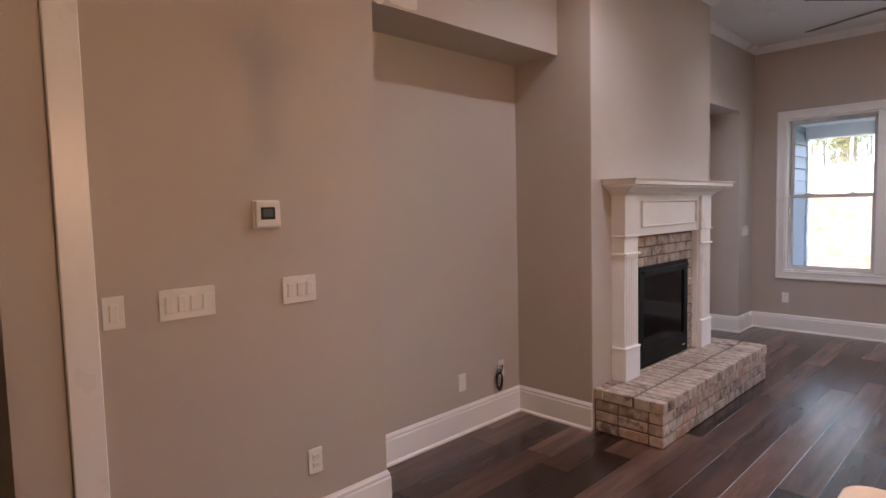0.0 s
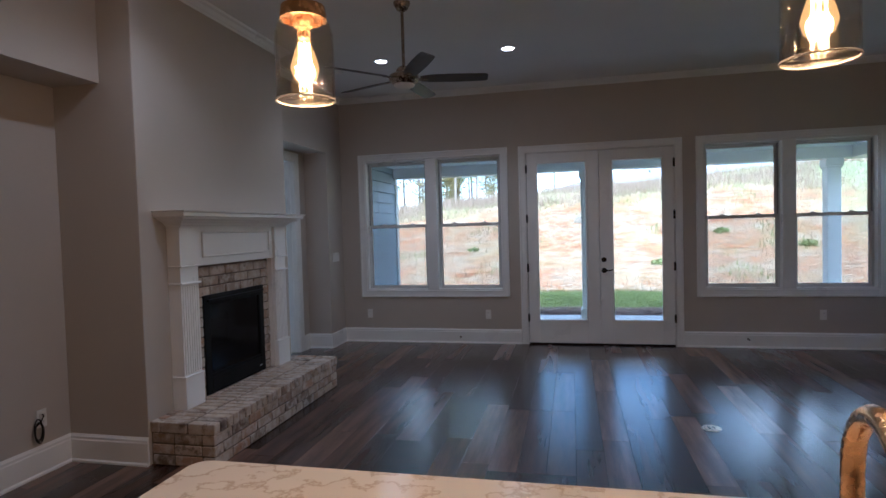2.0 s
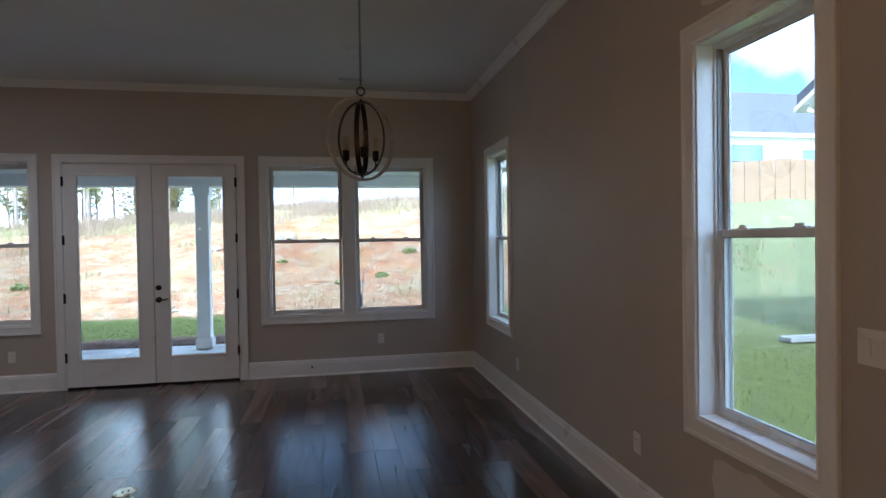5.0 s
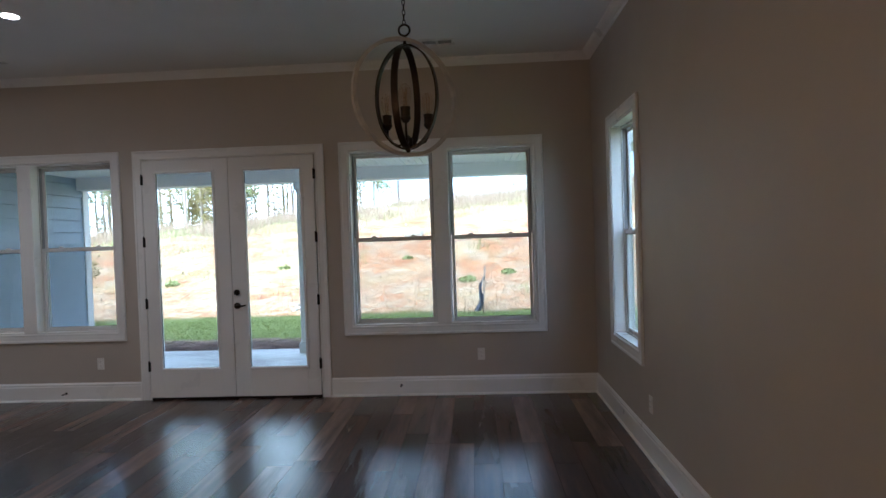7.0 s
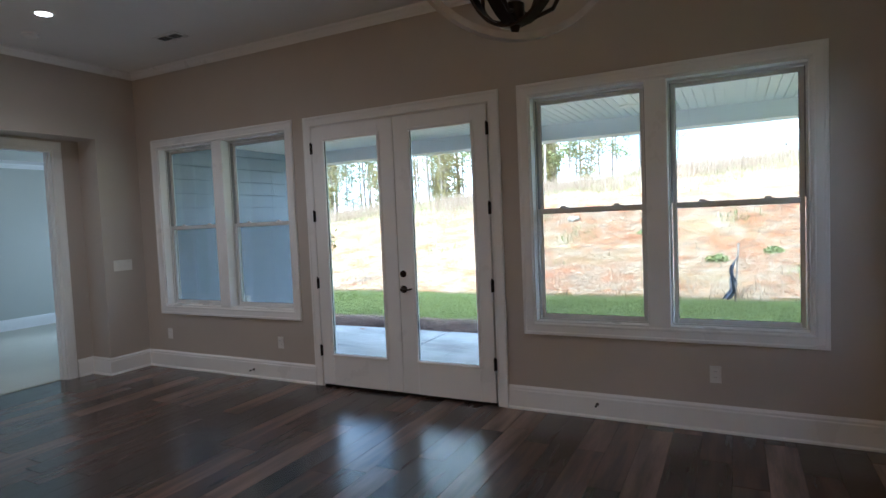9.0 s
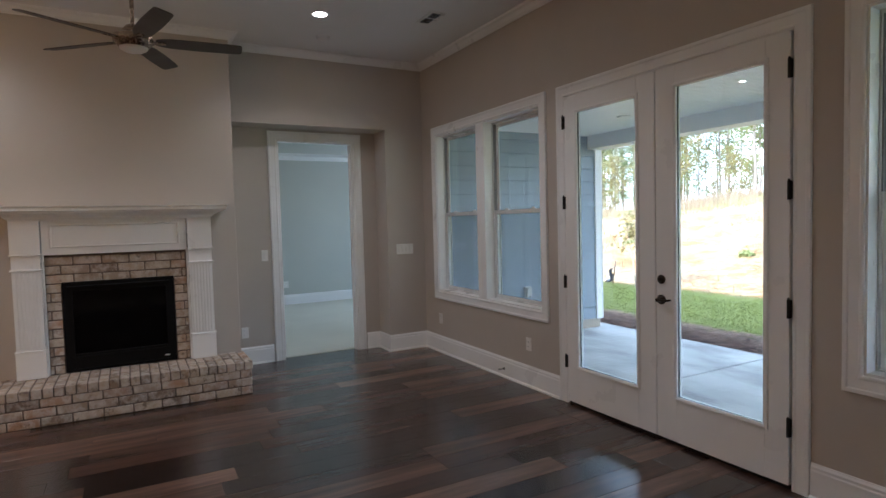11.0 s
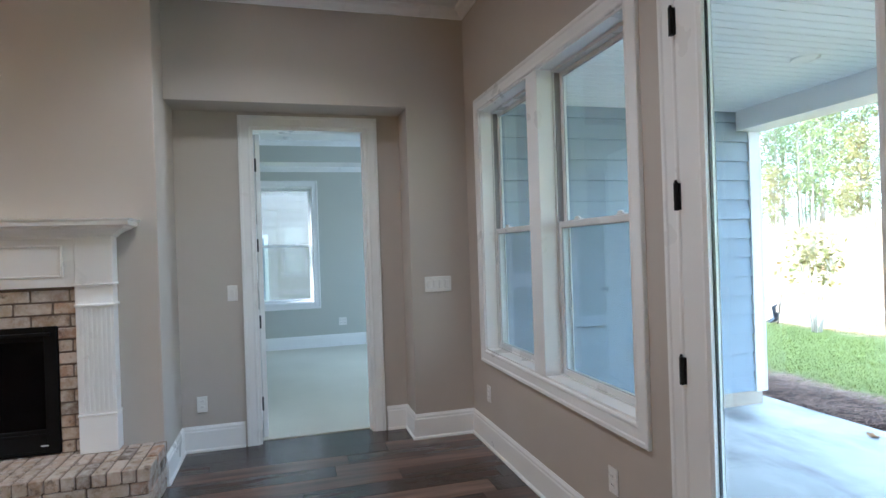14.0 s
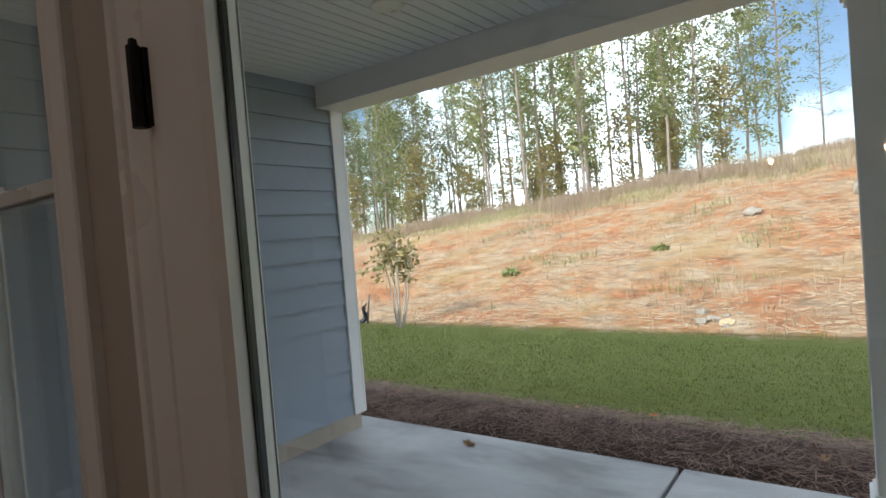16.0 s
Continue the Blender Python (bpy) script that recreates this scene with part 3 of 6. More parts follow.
# ---- windows ----
def window(name, place, u0, u1, z0, z1, units):
    win = empty(name, "white double-hung window with moulded casing, closed" if units == 1 else "pair of white double-hung windows in one casing, closed", "window", "structure")
    win.matrix_world = place
    part("window_casing", casing(bmesh.new(), u0, u1, z0, z1), M_TRIM, win)
    bm = bmesh.new()
    d = -0.158
    box(bm, u0, u0 + 0.012, d, 0.002, z0, z1)
    box(bm, u1 - 0.012, u1, d, 0.002, z0, z1)
    box(bm, u0 + 0.012, u1 - 0.012, d, 0.002, z1 - 0.012, z1)
    box(bm, u0 + 0.012, u1 - 0.012, d, 0.002, z0, z0 + 0.014)
    part("window_jamb", bm, M_TRIM, win)
    spans = [(u0 + 0.012, u1 - 0.012)]
    if units == 2:
        mid = (u0 + u1) / 2
        part("mullion", bx(mid - 0.073, mid + 0.073, d, 0.014, z0 + 0.014, z1 - 0.012, 0.004), M_TRIM, win)
        spans = [(u0 + 0.012, mid - 0.073), (mid + 0.073, u1 - 0.012)]
    zm = (z0 + z1) / 2 - 0.012
    for a, c in spans:
        lo, hi = z0 + 0.014, z1 - 0.012
        bm = bmesh.new()
        for q0, q1 in ((a, a + 0.010), (c - 0.010, c)):
            box(bm, q0, q1, -0.158, -0.082, lo, hi, 0.002)
        box(bm, a + 0.010, c - 0.010, -0.158, -0.082, hi - 0.018, hi, 0.002)
        box(bm, a + 0.010, c - 0.010, -0.158, -0.082, lo, lo + 0.010, 0.002)
        frame_part = part("window_frame", bm, M_SASH, win)
        # the balance tracks beside the sashes, their shade put in as grey colour
        for q0, q1 in ((a + 0.010, a + 0.017), (c - 0.017, c - 0.010)):
            part("balance_track", bx(q0, q1, -0.152, -0.094, zm + 0.02, hi - 0.018), M_TRACK, frame_part, "balance track, coloured grey for its shade")
        for nm, y0, y1, b0, b1 in (("lower_sash", -0.116, -0.090, lo + 0.010, zm + 0.018), ("upper_sash", -0.148, -0.122, zm - 0.018, hi - 0.018)):
            bm = bmesh.new()
            s = 0.026
            p, q = a + 0.017, c - 0.017
            low = 0.036 if nm == "upper_sash" else 0.032
            high = 0.034 if nm == "lower_sash" else 0.026
            box(bm, p, p + s, y0, y1, b0, b1, 0.003)
            box(bm, q - s, q, y0, y1, b0, b1, 0.003)
            box(bm, p + s, q - s, y0, y1, b0, b0 + low, 0.003)
            box(bm, p + s, q - s, y0, y1, b1 - high, b1, 0.003)
            sash = part(nm, bm, M_SASH, win)
            ym = (y0 + y1) / 2
            pane = part("pane", bx(p + s - 0.004, q - s + 0.004, ym - 0.003, ym + 0.003, b0 + low - 0.004, b1 - high + 0.004), M_GLASS, sash)
            pane.visible_shadow = False
            bm = bmesh.new()
            for w0, w1, v0, v1 in ((p + s, p + s + 0.004, b0 + low, b1 - high), (q - s - 0.004, q - s, b0 + low, b1 - high), (p + s + 0.004, q - s - 0.004, b0 + low, b0 + low + 0.004), (p + s + 0.004, q - s - 0.004, b1 - high - 0.004, b1 - high)):
                box(bm, w0, w1, ym + 0.0035, ym + 0.007, v0, v1)
            part("gasket", bm, M_TRACK, sash, "thin grey glazing gasket")
            if nm == "lower_sash":
                for f in (0.25, 0.75):
                    cx = p + (q - p) * f
                    bm = bx(cx - 0.032, cx + 0.032, y0 - 0.002, y1 - 0.002, b1, b1 + 0.008, 0.002)
                    box(bm, cx - 0.012, cx + 0.028, y0 + 0.006, y1 - 0.006, b1 + 0.008, b1 + 0.020, 0.003)
                    part("sash_lock", bm, M_SASH, sash)
        # half screen outside the lower sash
        bm = bmesh.new()
        s0, s1, t0, t1 = a + 0.012, c - 0.012, lo + 0.010, zm + 0.006
        for w0, w1, v0, v1 in ((s0, s0 + 0.018, t0, t1), (s1 - 0.018, s1, t0, t1), (s0 + 0.018, s1 - 0.018, t0, t0 + 0.018), (s0 + 0.018, s1 - 0.018, t1 - 0.018, t1)):
            box(bm, w0, w1, -0.157, -0.150, v0, v1, 0.001)
        scr = part("insect_screen", bm, M_SASH, win)
        mesh_part = part("screen_mesh", bx(s0 + 0.017, s1 - 0.017, -0.1545, -0.1535, t0 + 0.017, t1 - 0.017), M_SCREEN, scr, "fine grey insect mesh")
        mesh_part.visible_shadow = False
    return win


window("window_1", P_N, -W_LEFT[1], -W_LEFT[0], *WZ, 2)
window("window_2", P_N, -W_RIGHT[1], -W_RIGHT[0], *WZ, 2)
window("window_3", P_E, 5.305, 6.025, *WZ, 1)
window("window_4", P_E, 1.715, 2.395, *WZ, 1)


# ---- french doors ----
def hinge(parent, u, z, y=0.0, h=0.10):
    bm = bmesh.new()
    tube(bm, [(u, y + 0.012, z - h / 2), (u, y + 0.012, z + h / 2)], 0.0085, 10)
    box(bm, u - 0.012, u + 0.012, y - 0.002, y + 0.006, z - h / 2 + 0.002, z + h / 2 - 0.002)
    lathe(bm, [(0.0, 0.0), (0.006, 0.001), (0.005, 0.008), (0.0, 0.011)], u, y + 0.012, 8, z + h / 2)
    return part("hinge", bm, M_BLACK, parent, "black door hinge")


def french_doors():
    door = empty("door_1", "closed white double patio doors with full-height glass", "french doors", "structure")
    door.matrix_world = P_N
    x0, x1, top = DOOR
    part("door_casing", casing(bmesh.new(), -x1, -x0, 0.0, top, 3), M_TRIM, door)
    bm = bmesh.new()
    box(bm, -x1, -x1 + 0.006, -0.118, 0.003, 0, top)
    box(bm, -x0 - 0.006, -x0, -0.118, 0.003, 0, top)
    box(bm, -x1 + 0.006, -x0 - 0.006, -0.118, 0.003, top - 0.006, top)
    part("door_jamb", bm, M_TRIM, door)
    bm = bx(-x1 + 0.006, -x1 + 0.022, -0.040, -0.025, 0.022, top - 0.006)
    box(bm, -x0 - 0.022, -x0 - 0.006, -0.040, -0.025, 0.022, top - 0.006)
    box(bm, -x1 + 0.022, -x0 - 0.022, -0.040, -0.025, top - 0.024, top - 0.006)
    part("weatherstrip", bm, M_DARKPLASTIC, door, "dark rubber weatherstrip")
    part("threshold", bx(-x1 + 0.006, -x0 - 0.006, -0.17, 0.0, -0.004, 0.022, 0.004), M_BLACK, door, "dark metal threshold")
    for a, c, g0, g1, left in ((-0.1295, 0.7525, 0.004, 0.596, True), (0.7585, 1.6265, 0.915, 1.493, False)):
        p, q, ga, gb = -c, -a, -g1, -g0
        z0, z1, gz0, gz1 = 0.026, top - 0.0125, 0.318, 2.298
        yb, yf = -0.022, 0.022
        bm = bmesh.new()
        box(bm, p, ga, yb, yf, z0, z1, 0.003)
        box(bm, gb, q, yb, yf, z0, z1, 0.003)
        box(bm, ga, gb, yb, yf, z0, gz0, 0.0)
        box(bm, ga, gb, yb, yf, gz1, z1, 0.0)
        leaf = part("door_leaf", bm, M_TRIM, door)
        bm = bmesh.new()
        for yy, dd, lip in ((yf, 0.010, 0.006), (yb, -0.002, 0.001)):
            rings = []
            for u, h in ((-0.022, 0.0), (-0.020, 0.8), (-0.008, 1.0), (lip, 0.35), (lip, -0.3)):
                rings.append([bm.verts.new(v) for v in ((ga + u, yy + dd * h, gz0 + u), (ga + u, yy + dd * h, gz1 - u), (gb - u, yy + dd * h, gz1 - u), (gb - u, yy + dd * h, gz0 + u))])
            for r, s in zip(rings, rings[1:]):
                for k in range(4):
                    bm.faces.new((r[k], s[k], s[(k + 1) % 4], r[(k + 1) % 4]))
        part("glass_stop", bm, M_TRIM, leaf)
        bm = bmesh.new()
        for u0, u1, w0, w1 in ((ga, ga + 0.003, gz0, gz1), (gb - 0.003, gb, gz0, gz1), (ga + 0.003, gb - 0.003, gz0, gz0 + 0.003), (ga + 0.003, gb - 0.003, gz1 - 0.003, gz1)):
            box(bm, u0, u1, yb + 0.016, yf - 0.017, w0, w1)
        part("spacer", bm, M_DARKPLASTIC, leaf, "dark spacer round the insulated glass")
        pane = part("pane", bx(ga + 0.001, gb - 0.001, -0.003, 0.003, gz0 + 0.001, gz1 - 0.001), M_GLASS, leaf)
        pane.visible_shadow = False
        for z in (0.345, 0.983, 1.608, 2.235):
            hinge(leaf, (q + 0.003) if left else (p - 0.003), z, 0.022)
        if not left:
            ux = -0.803
            bm = bmesh.new()
            lathe(bm, [(0.0, 0.0), (0.030, 0.0), (0.030, 0.008), (0.020, 0.014), (0.0, 0.015)], 0, 0, 20)
            box(bm, -0.004, 0.004, -0.014, 0.014, 0.013, 0.028, 0.002)
            dead = part("deadbolt", bm, M_BRONZE, leaf, "dark bronze deadbolt")
            dead.matrix_local = pose(ux, yf, 1.075, -90)
            bm = bmesh.new()
            lathe(bm, [(0.0, 0.0), (0.032, 0.0), (0.032, 0.008), (0.018, 0.016), (0.012, 0.020), (0.012, 0.050), (0.0, 0.052)], 0, 0, 20)
            tube(bm, [(0.0, 0, 0.044), (-0.03, 0, 0.047), (-0.07, -0.002, 0.046), (-0.105, -0.010, 0.044)], [0.010, 0.009, 0.008, 0.006], 10)
            lever = smooth(part("door_handle", bm, M_BRONZE, leaf, "dark bronze lever handle"))
            lever.matrix_local = pose(ux, yf, 0.942, -90)
        else:
            part("astragal", bx(p - 0.016, p + 0.018, yb - 0.014, yb - 0.001, z0, z1, 0.003), M_TRIM, leaf)
    return door


french_doors()


# ---- bedroom door and bedroom ----
def bedroom():
    door = empty("door_2", "white panelled bedroom door standing open inwards", "door", "structure")
    door.matrix_world = P_W
    a, c, top = -6.031, -5.153, 2.42
    part("door_casing", casing(bmesh.new(), a, c, 0.0, top, 3), M_TRIM, door)
    bm = bmesh.new()
    box(bm, a, a + 0.018, -0.125, 0.003, 0, top)
    box(bm, c - 0.018, c, -0.125, 0.003, 0, top)
    box(bm, a + 0.018, c - 0.018, -0.125, 0.003, top - 0.018, top)
    box(bm, a + 0.018, a + 0.03, -0.085, -0.05, 0, top - 0.018)
    part("door_jamb", bm, M_TRIM, door)
    # the leaf swings into the bedroom and stands at right angles to the wall
    bm = bx(c - 0.062, c - 0.025, -0.975, -0.13, 0.012, top - 0.024, 0.002)
    for z0, z1 in ((0.25, 0.95), (1.12, 2.24)):
        for y0, y1 in ((-0.875, -0.60), (-0.50, -0.235)):
            for u in (c - 0.065, c - 0.024):
                box(bm, u, u + 0.003, y0, y1, z0, z1, 0.001)
    leaf = part("door_leaf", bm, M_TRIM, door)
    for z in (0.28, 0.92, 1.52, 2.15):
        bm = bmesh.new()
        tube(bm, [(c - 0.022, -0.124, z - 0.05), (c - 0.022, -0.124, z + 0.05)], 0.009, 8)
        box(bm, c - 0.0195, c - 0.016, -0.12, -0.08, z - 0.048, z + 0.048)
        part("hinge", bm, M_BLACK, leaf, "black door hinge")
    bm = bmesh.new()
    lathe(bm, [(0.0, 0.0), (0.03, 0.0), (0.03, 0.008), (0.012, 0.012), (0.012, 0.04), (0.028, 0.05), (0.03, 0.062), (0.02, 0.075), (0.0, 0.078)], 0, 0, 16)
    knob = smooth(part("door_knob", bm, M_BRONZE, leaf, "dark bronze door knob"))
    knob.matrix_local = pose(c - 0.062, -0.905, 0.95, 0, -90, 0)
    pivot = pose(c - 0.02, -0.125, 0)
    leaf.matrix_local = pivot @ pose(0, 0, 0, 0, 0, 14) @ pivot.inverted()
    bx0, by0, by1, bz = -7.27, 3.0, 9.45, 2.74
    wall_with_holes("wall_bedroom_west", -by1, -by0, 0, 3.2, [(-5.79, -4.96, 0.69, 2.45)], facing((bx0, 0, 0), (1, 0)), M_BEDWALL, 0.16, "pale grey-green painted bedroom wall")
    window("window_5", facing((bx0, 0, 0), (1, 0)), -5.79, -4.96, 0.69, 2.45, 1)
    wall_block("wall_bedroom_south", bx0, -3.1, by0 - 0.12, by0, 0, 3.2, M_BEDWALL)
    # north window never in view, added to let light into the bedroom
    wall_with_holes("wall_bedroom_north", 3.0, 7.32, 0, 3.2, [(4.2, 6.05, 0.64, 2.41)], facing((0, by1, 0), (0, -1)), M_BEDWALL, 0.16, "pale grey-green painted bedroom wall")
    window("window_6_unseen", facing((0, by1, 0), (0, -1)), 4.2, 6.05, 0.64, 2.41, 2)
    # extra area lamp in that opening, brightens the bedroom in place of sky
    d = bpy.data.lights.new("bedroom_fill_light", "AREA")
    d.shape, d.size, d.size_y, d.energy, d.color = "RECTANGLE", 1.8, 1.7, 14.0, (0.80, 0.93, 1.0)
    new("bedroom_fill_light", d).matrix_world = look((-5.125, by1 - 0.03, 1.52), (-5.125, 4.0, 1.2))
    wall_block("wall_bedroom_east", -3.105, -2.99, NORTH + 0.02, by1, 0, 3.2, M_BEDWALL)
    wall_block("wall_bedroom_east_b", -3.11, -3.104, 4.5, 5.05, 0, 2.74, M_BEDWALL)
    # tray ceiling: a lower border and a raised middle
    bm = bmesh.new()
    ix0, ix1, iy0, iy1 = -6.75, -3.75, 5.02, 8.7
    for q in ((bx0, ix0, by0, by1), (ix1, -3.1, by0, by1), (ix0, ix1, by0, iy0), (ix0, ix1, iy1, by1)):
        box(bm, q[0], q[1], q[2], q[3], bz, bz + 0.03)
    box(bm, bx0, -3.0, by0, by1, bz + 0.30, bz + 0.36)
    tagged(part("ceiling_bedroom", bm, M_CEIL), "white tray ceiling of the bedroom", "ceiling", kind="structure")
    bm = bmesh.new()
    for q in ((ix0 - 0.03, ix0 + 0.004, iy0 - 0.03, iy1 + 0.03), (ix1 - 0.004, ix1 + 0.03, iy0 - 0.03, iy1 + 0.03), (ix0 + 0.004, ix1 - 0.004, iy0 - 0.03, iy0 + 0.004), (ix0 + 0.004, ix1 - 0.004, iy1 - 0.004, iy1 + 0.03)):
        box(bm, *q, bz + 0.002, bz + 0.302)
    tagged(part("wall_tray_upstand", bm, M_BEDWALL), "painted upstand of the tray ceiling", "wall", kind="structure")
    cr = [(u, z - CEIL + bz) for u, z in CROWN]
    tagged(part("trim_bedroom_crown", sweep(bmesh.new(), [(-3.105, by1), (bx0, by1), (bx0, by0), (-3.105, by0)], cr), M_TRIM), "white bedroom crown moulding", "crown moulding", kind="structure")
    cr = [(u, z - CEIL + bz + 0.30) for u, z in CROWN]
    tagged(part("trim_tray_crown", sweep(bmesh.new(), [(ix1, iy1), (ix0, iy1), (ix0, iy0), (ix1, iy0), (ix1, iy1)], cr), M_TRIM), "white tray crown moulding", "crown moulding", kind="structure")
    tagged(part("baseboard_bedroom", sweep(bmesh.new(), [(-3.105, by1), (bx0, by1), (bx0, by0), (-3.105, by0)], BASE), M_TRIM), "white bedroom baseboard", "baseboard", kind="structure")
    tagged(part("floor_bedroom", bx(bx0, -3.04, by0, by1, -0.05, 0.008), M_CARPET), "cream low-pile bedroom carpet", "carpet", kind="structure")


bedroom()


# ---- kitchen island and counter ----
def rounded_slab(x0, x1, y0, y1, z0, z1, r, ease=0.006):
    bm = bmesh.new()
    pts = []
    for cx, cy, a0 in ((x1 - r, y1 - r, 0), (x0 + r, y1 - r, 90), (x0 + r, y0 + r, 180), (x1 - r, y0 + r, 270)):
        for k in range(7):
            a = radians(a0 + 15 * k)
            pts.append((cx, cy, math.cos(a), math.sin(a)))
    rings = []
    for inset, z in ((ease, z0), (0, z0 + ease), (0, z1 - ease), (ease * 0.3, z1 - ease * 0.3), (ease, z1)):
        rings.append([bm.verts.new((cx + (r - inset) * c, cy + (r - inset) * s, z)) for cx, cy, c, s in pts])
    n = len(pts)
    for a, c in zip(rings, rings[1:]):
        for k in range(n):
            bm.faces.new((a[k], a[(k + 1) % n], c[(k + 1) % n], c[k]))
    bm.faces.new(rings[0])
    bm.faces.new(rings[-1])
    return bm


ISLAND = (-0.592, 1.93, -0.20, 0.772)


def island():
    x0, x1, y0, y1 = ISLAND
    tagged(part("countertop", rounded_slab(x0, x1, y0, y1, 0.88, 0.91, 0.055), M_QUARTZ), "cream veined quartz island countertop with rounded corners", "countertop")
    cab = empty("kitchen_island", "painted kitchen island base under a quartz top", "kitchen island")
    part("body", bx(x0 + 0.04, x1 - 0.04, y0 + 0.03, y1 - 0.26, 0.10, 0.88, 0.003), M_TRIM, cab)
    part("toe_kick", bx(x0 + 0.06, x1 - 0.06, y0 + 0.09, y1 - 0.30, 0.0, 0.10), M_DARKPLASTIC, cab)
    n = 4
    w = (x1 - x0 - 0.12) / n
    for k in range(n):
        a = x0 + 0.06 + k * w
        bm = bx(a + 0.006, a + w - 0.006, y1 - 0.26, y1 - 0.245, 0.14, 0.85, 0.002)
        bm2 = bm
        box(bm2, a + 0.006, a + 0.066, y1 - 0.245, y1 - 0.238, 0.14, 0.85, 0.001)
        box(bm2, a + w - 0.066, a + w - 0.006, y1 - 0.245, y1 - 0.238, 0.14, 0.85, 0.001)
        box(bm2, a + 0.066, a + w - 0.066, y1 - 0.245, y1 - 0.238, 0.79, 0.85, 0.001)
        box(bm2, a + 0.066, a + w - 0.066, y1 - 0.245, y1 - 0.238, 0.14, 0.20, 0.001)
        part("panel", bm2, M_TRIM, cab)


island()


def faucet():
    f = empty("kitchen_faucet", "tall gooseneck faucet in warm brushed brass on the island", "faucet")
    bm = bmesh.new()
    lathe(bm, [(0.0, 0.0), (0.028, 0.0), (0.028, 0.008), (0.020, 0.014), (0.018, 0.10), (0.0165, 0.104), (0.0, 0.105)], 0, 0, 20)
    smooth(part("base", bm, M_BRASS, f))
    pts = [(0, 0, 0.10), (0, 0, 0.276)]
    pts += [(0, -0.10 + 0.10 * math.cos(a), 0.276 + 0.10 * math.sin(a)) for a in [math.pi * k / 12 for k in range(1, 13)]]
    pts += [(0, -0.20, 0.23)]
    smooth(part("spout", tube(bmesh.new(), pts, 0.0142, 16), M_BRASS, f))
    smooth(part("spray_head", tube(bmesh.new(), [(0, -0.20, 0.232), (0, -0.20, 0.21), (0, -0.20, 0.14), (0, -0.20, 0.125)], [0.0135, 0.016, 0.0175, 0.015], 14), M_BRASS, f))
    bm = tube(bmesh.new(), [(0.015, 0, 0.07), (0.04, 0, 0.075), (0.05, 0, 0.12), (0.055, 0, 0.16)], [0.008, 0.007, 0.006, 0.005], 10)
    smooth(part("handle", bm, M_BRASS, f))
    f.matrix_world = pose(0.772, 0.26, 0.91, 0, 0, -7)


faucet()


def side_counter():
    tagged(part("countertop", rounded_slab(3.72, EAST - 0.001, -3.2, 1.077, 0.88, 0.91, 0.02), M_QUARTZ), "cream quartz countertop along the kitchen wall", "countertop")
    y = 1.055
    for k in range(7):
        cab = empty("base_cabinet", "cream wood base cabinet with shaker door", "cabinet", group="kitchen base cabinets")
        a, c = y - 0.60, y
        part("body", bx(3.78, EAST - 0.002, a + 0.002, c - 0.002, 0.10, 0.879, 0.002), M_CABINET, cab)
        part("toe_kick", bx(3.84, EAST - 0.002, a + 0.002, c - 0.002, 0.0, 0.10), M_DARKPLASTIC, cab)
        for z0, z1, nm in ((0.12, 0.66, "door"), (0.68, 0.865, "drawer_front")):
            bm = bx(3.764, 3.78, a + 0.008, c - 0.008, z0, z1, 0.002)
            for q in ((a + 0.008, a + 0.06, z0, z1), (c - 0.06, c - 0.008, z0, z1), (a + 0.06, c - 0.06, z1 - 0.045, z1), (a + 0.06, c - 0.06, z0, z0 + 0.045)):
                box(bm, 3.757, 3.764, *q, 0.001)
            part(nm, bm, M_CABINET, cab)
        y -= 0.605


side_counter()


# ---- mantel, firebox ----
FY = 3.626


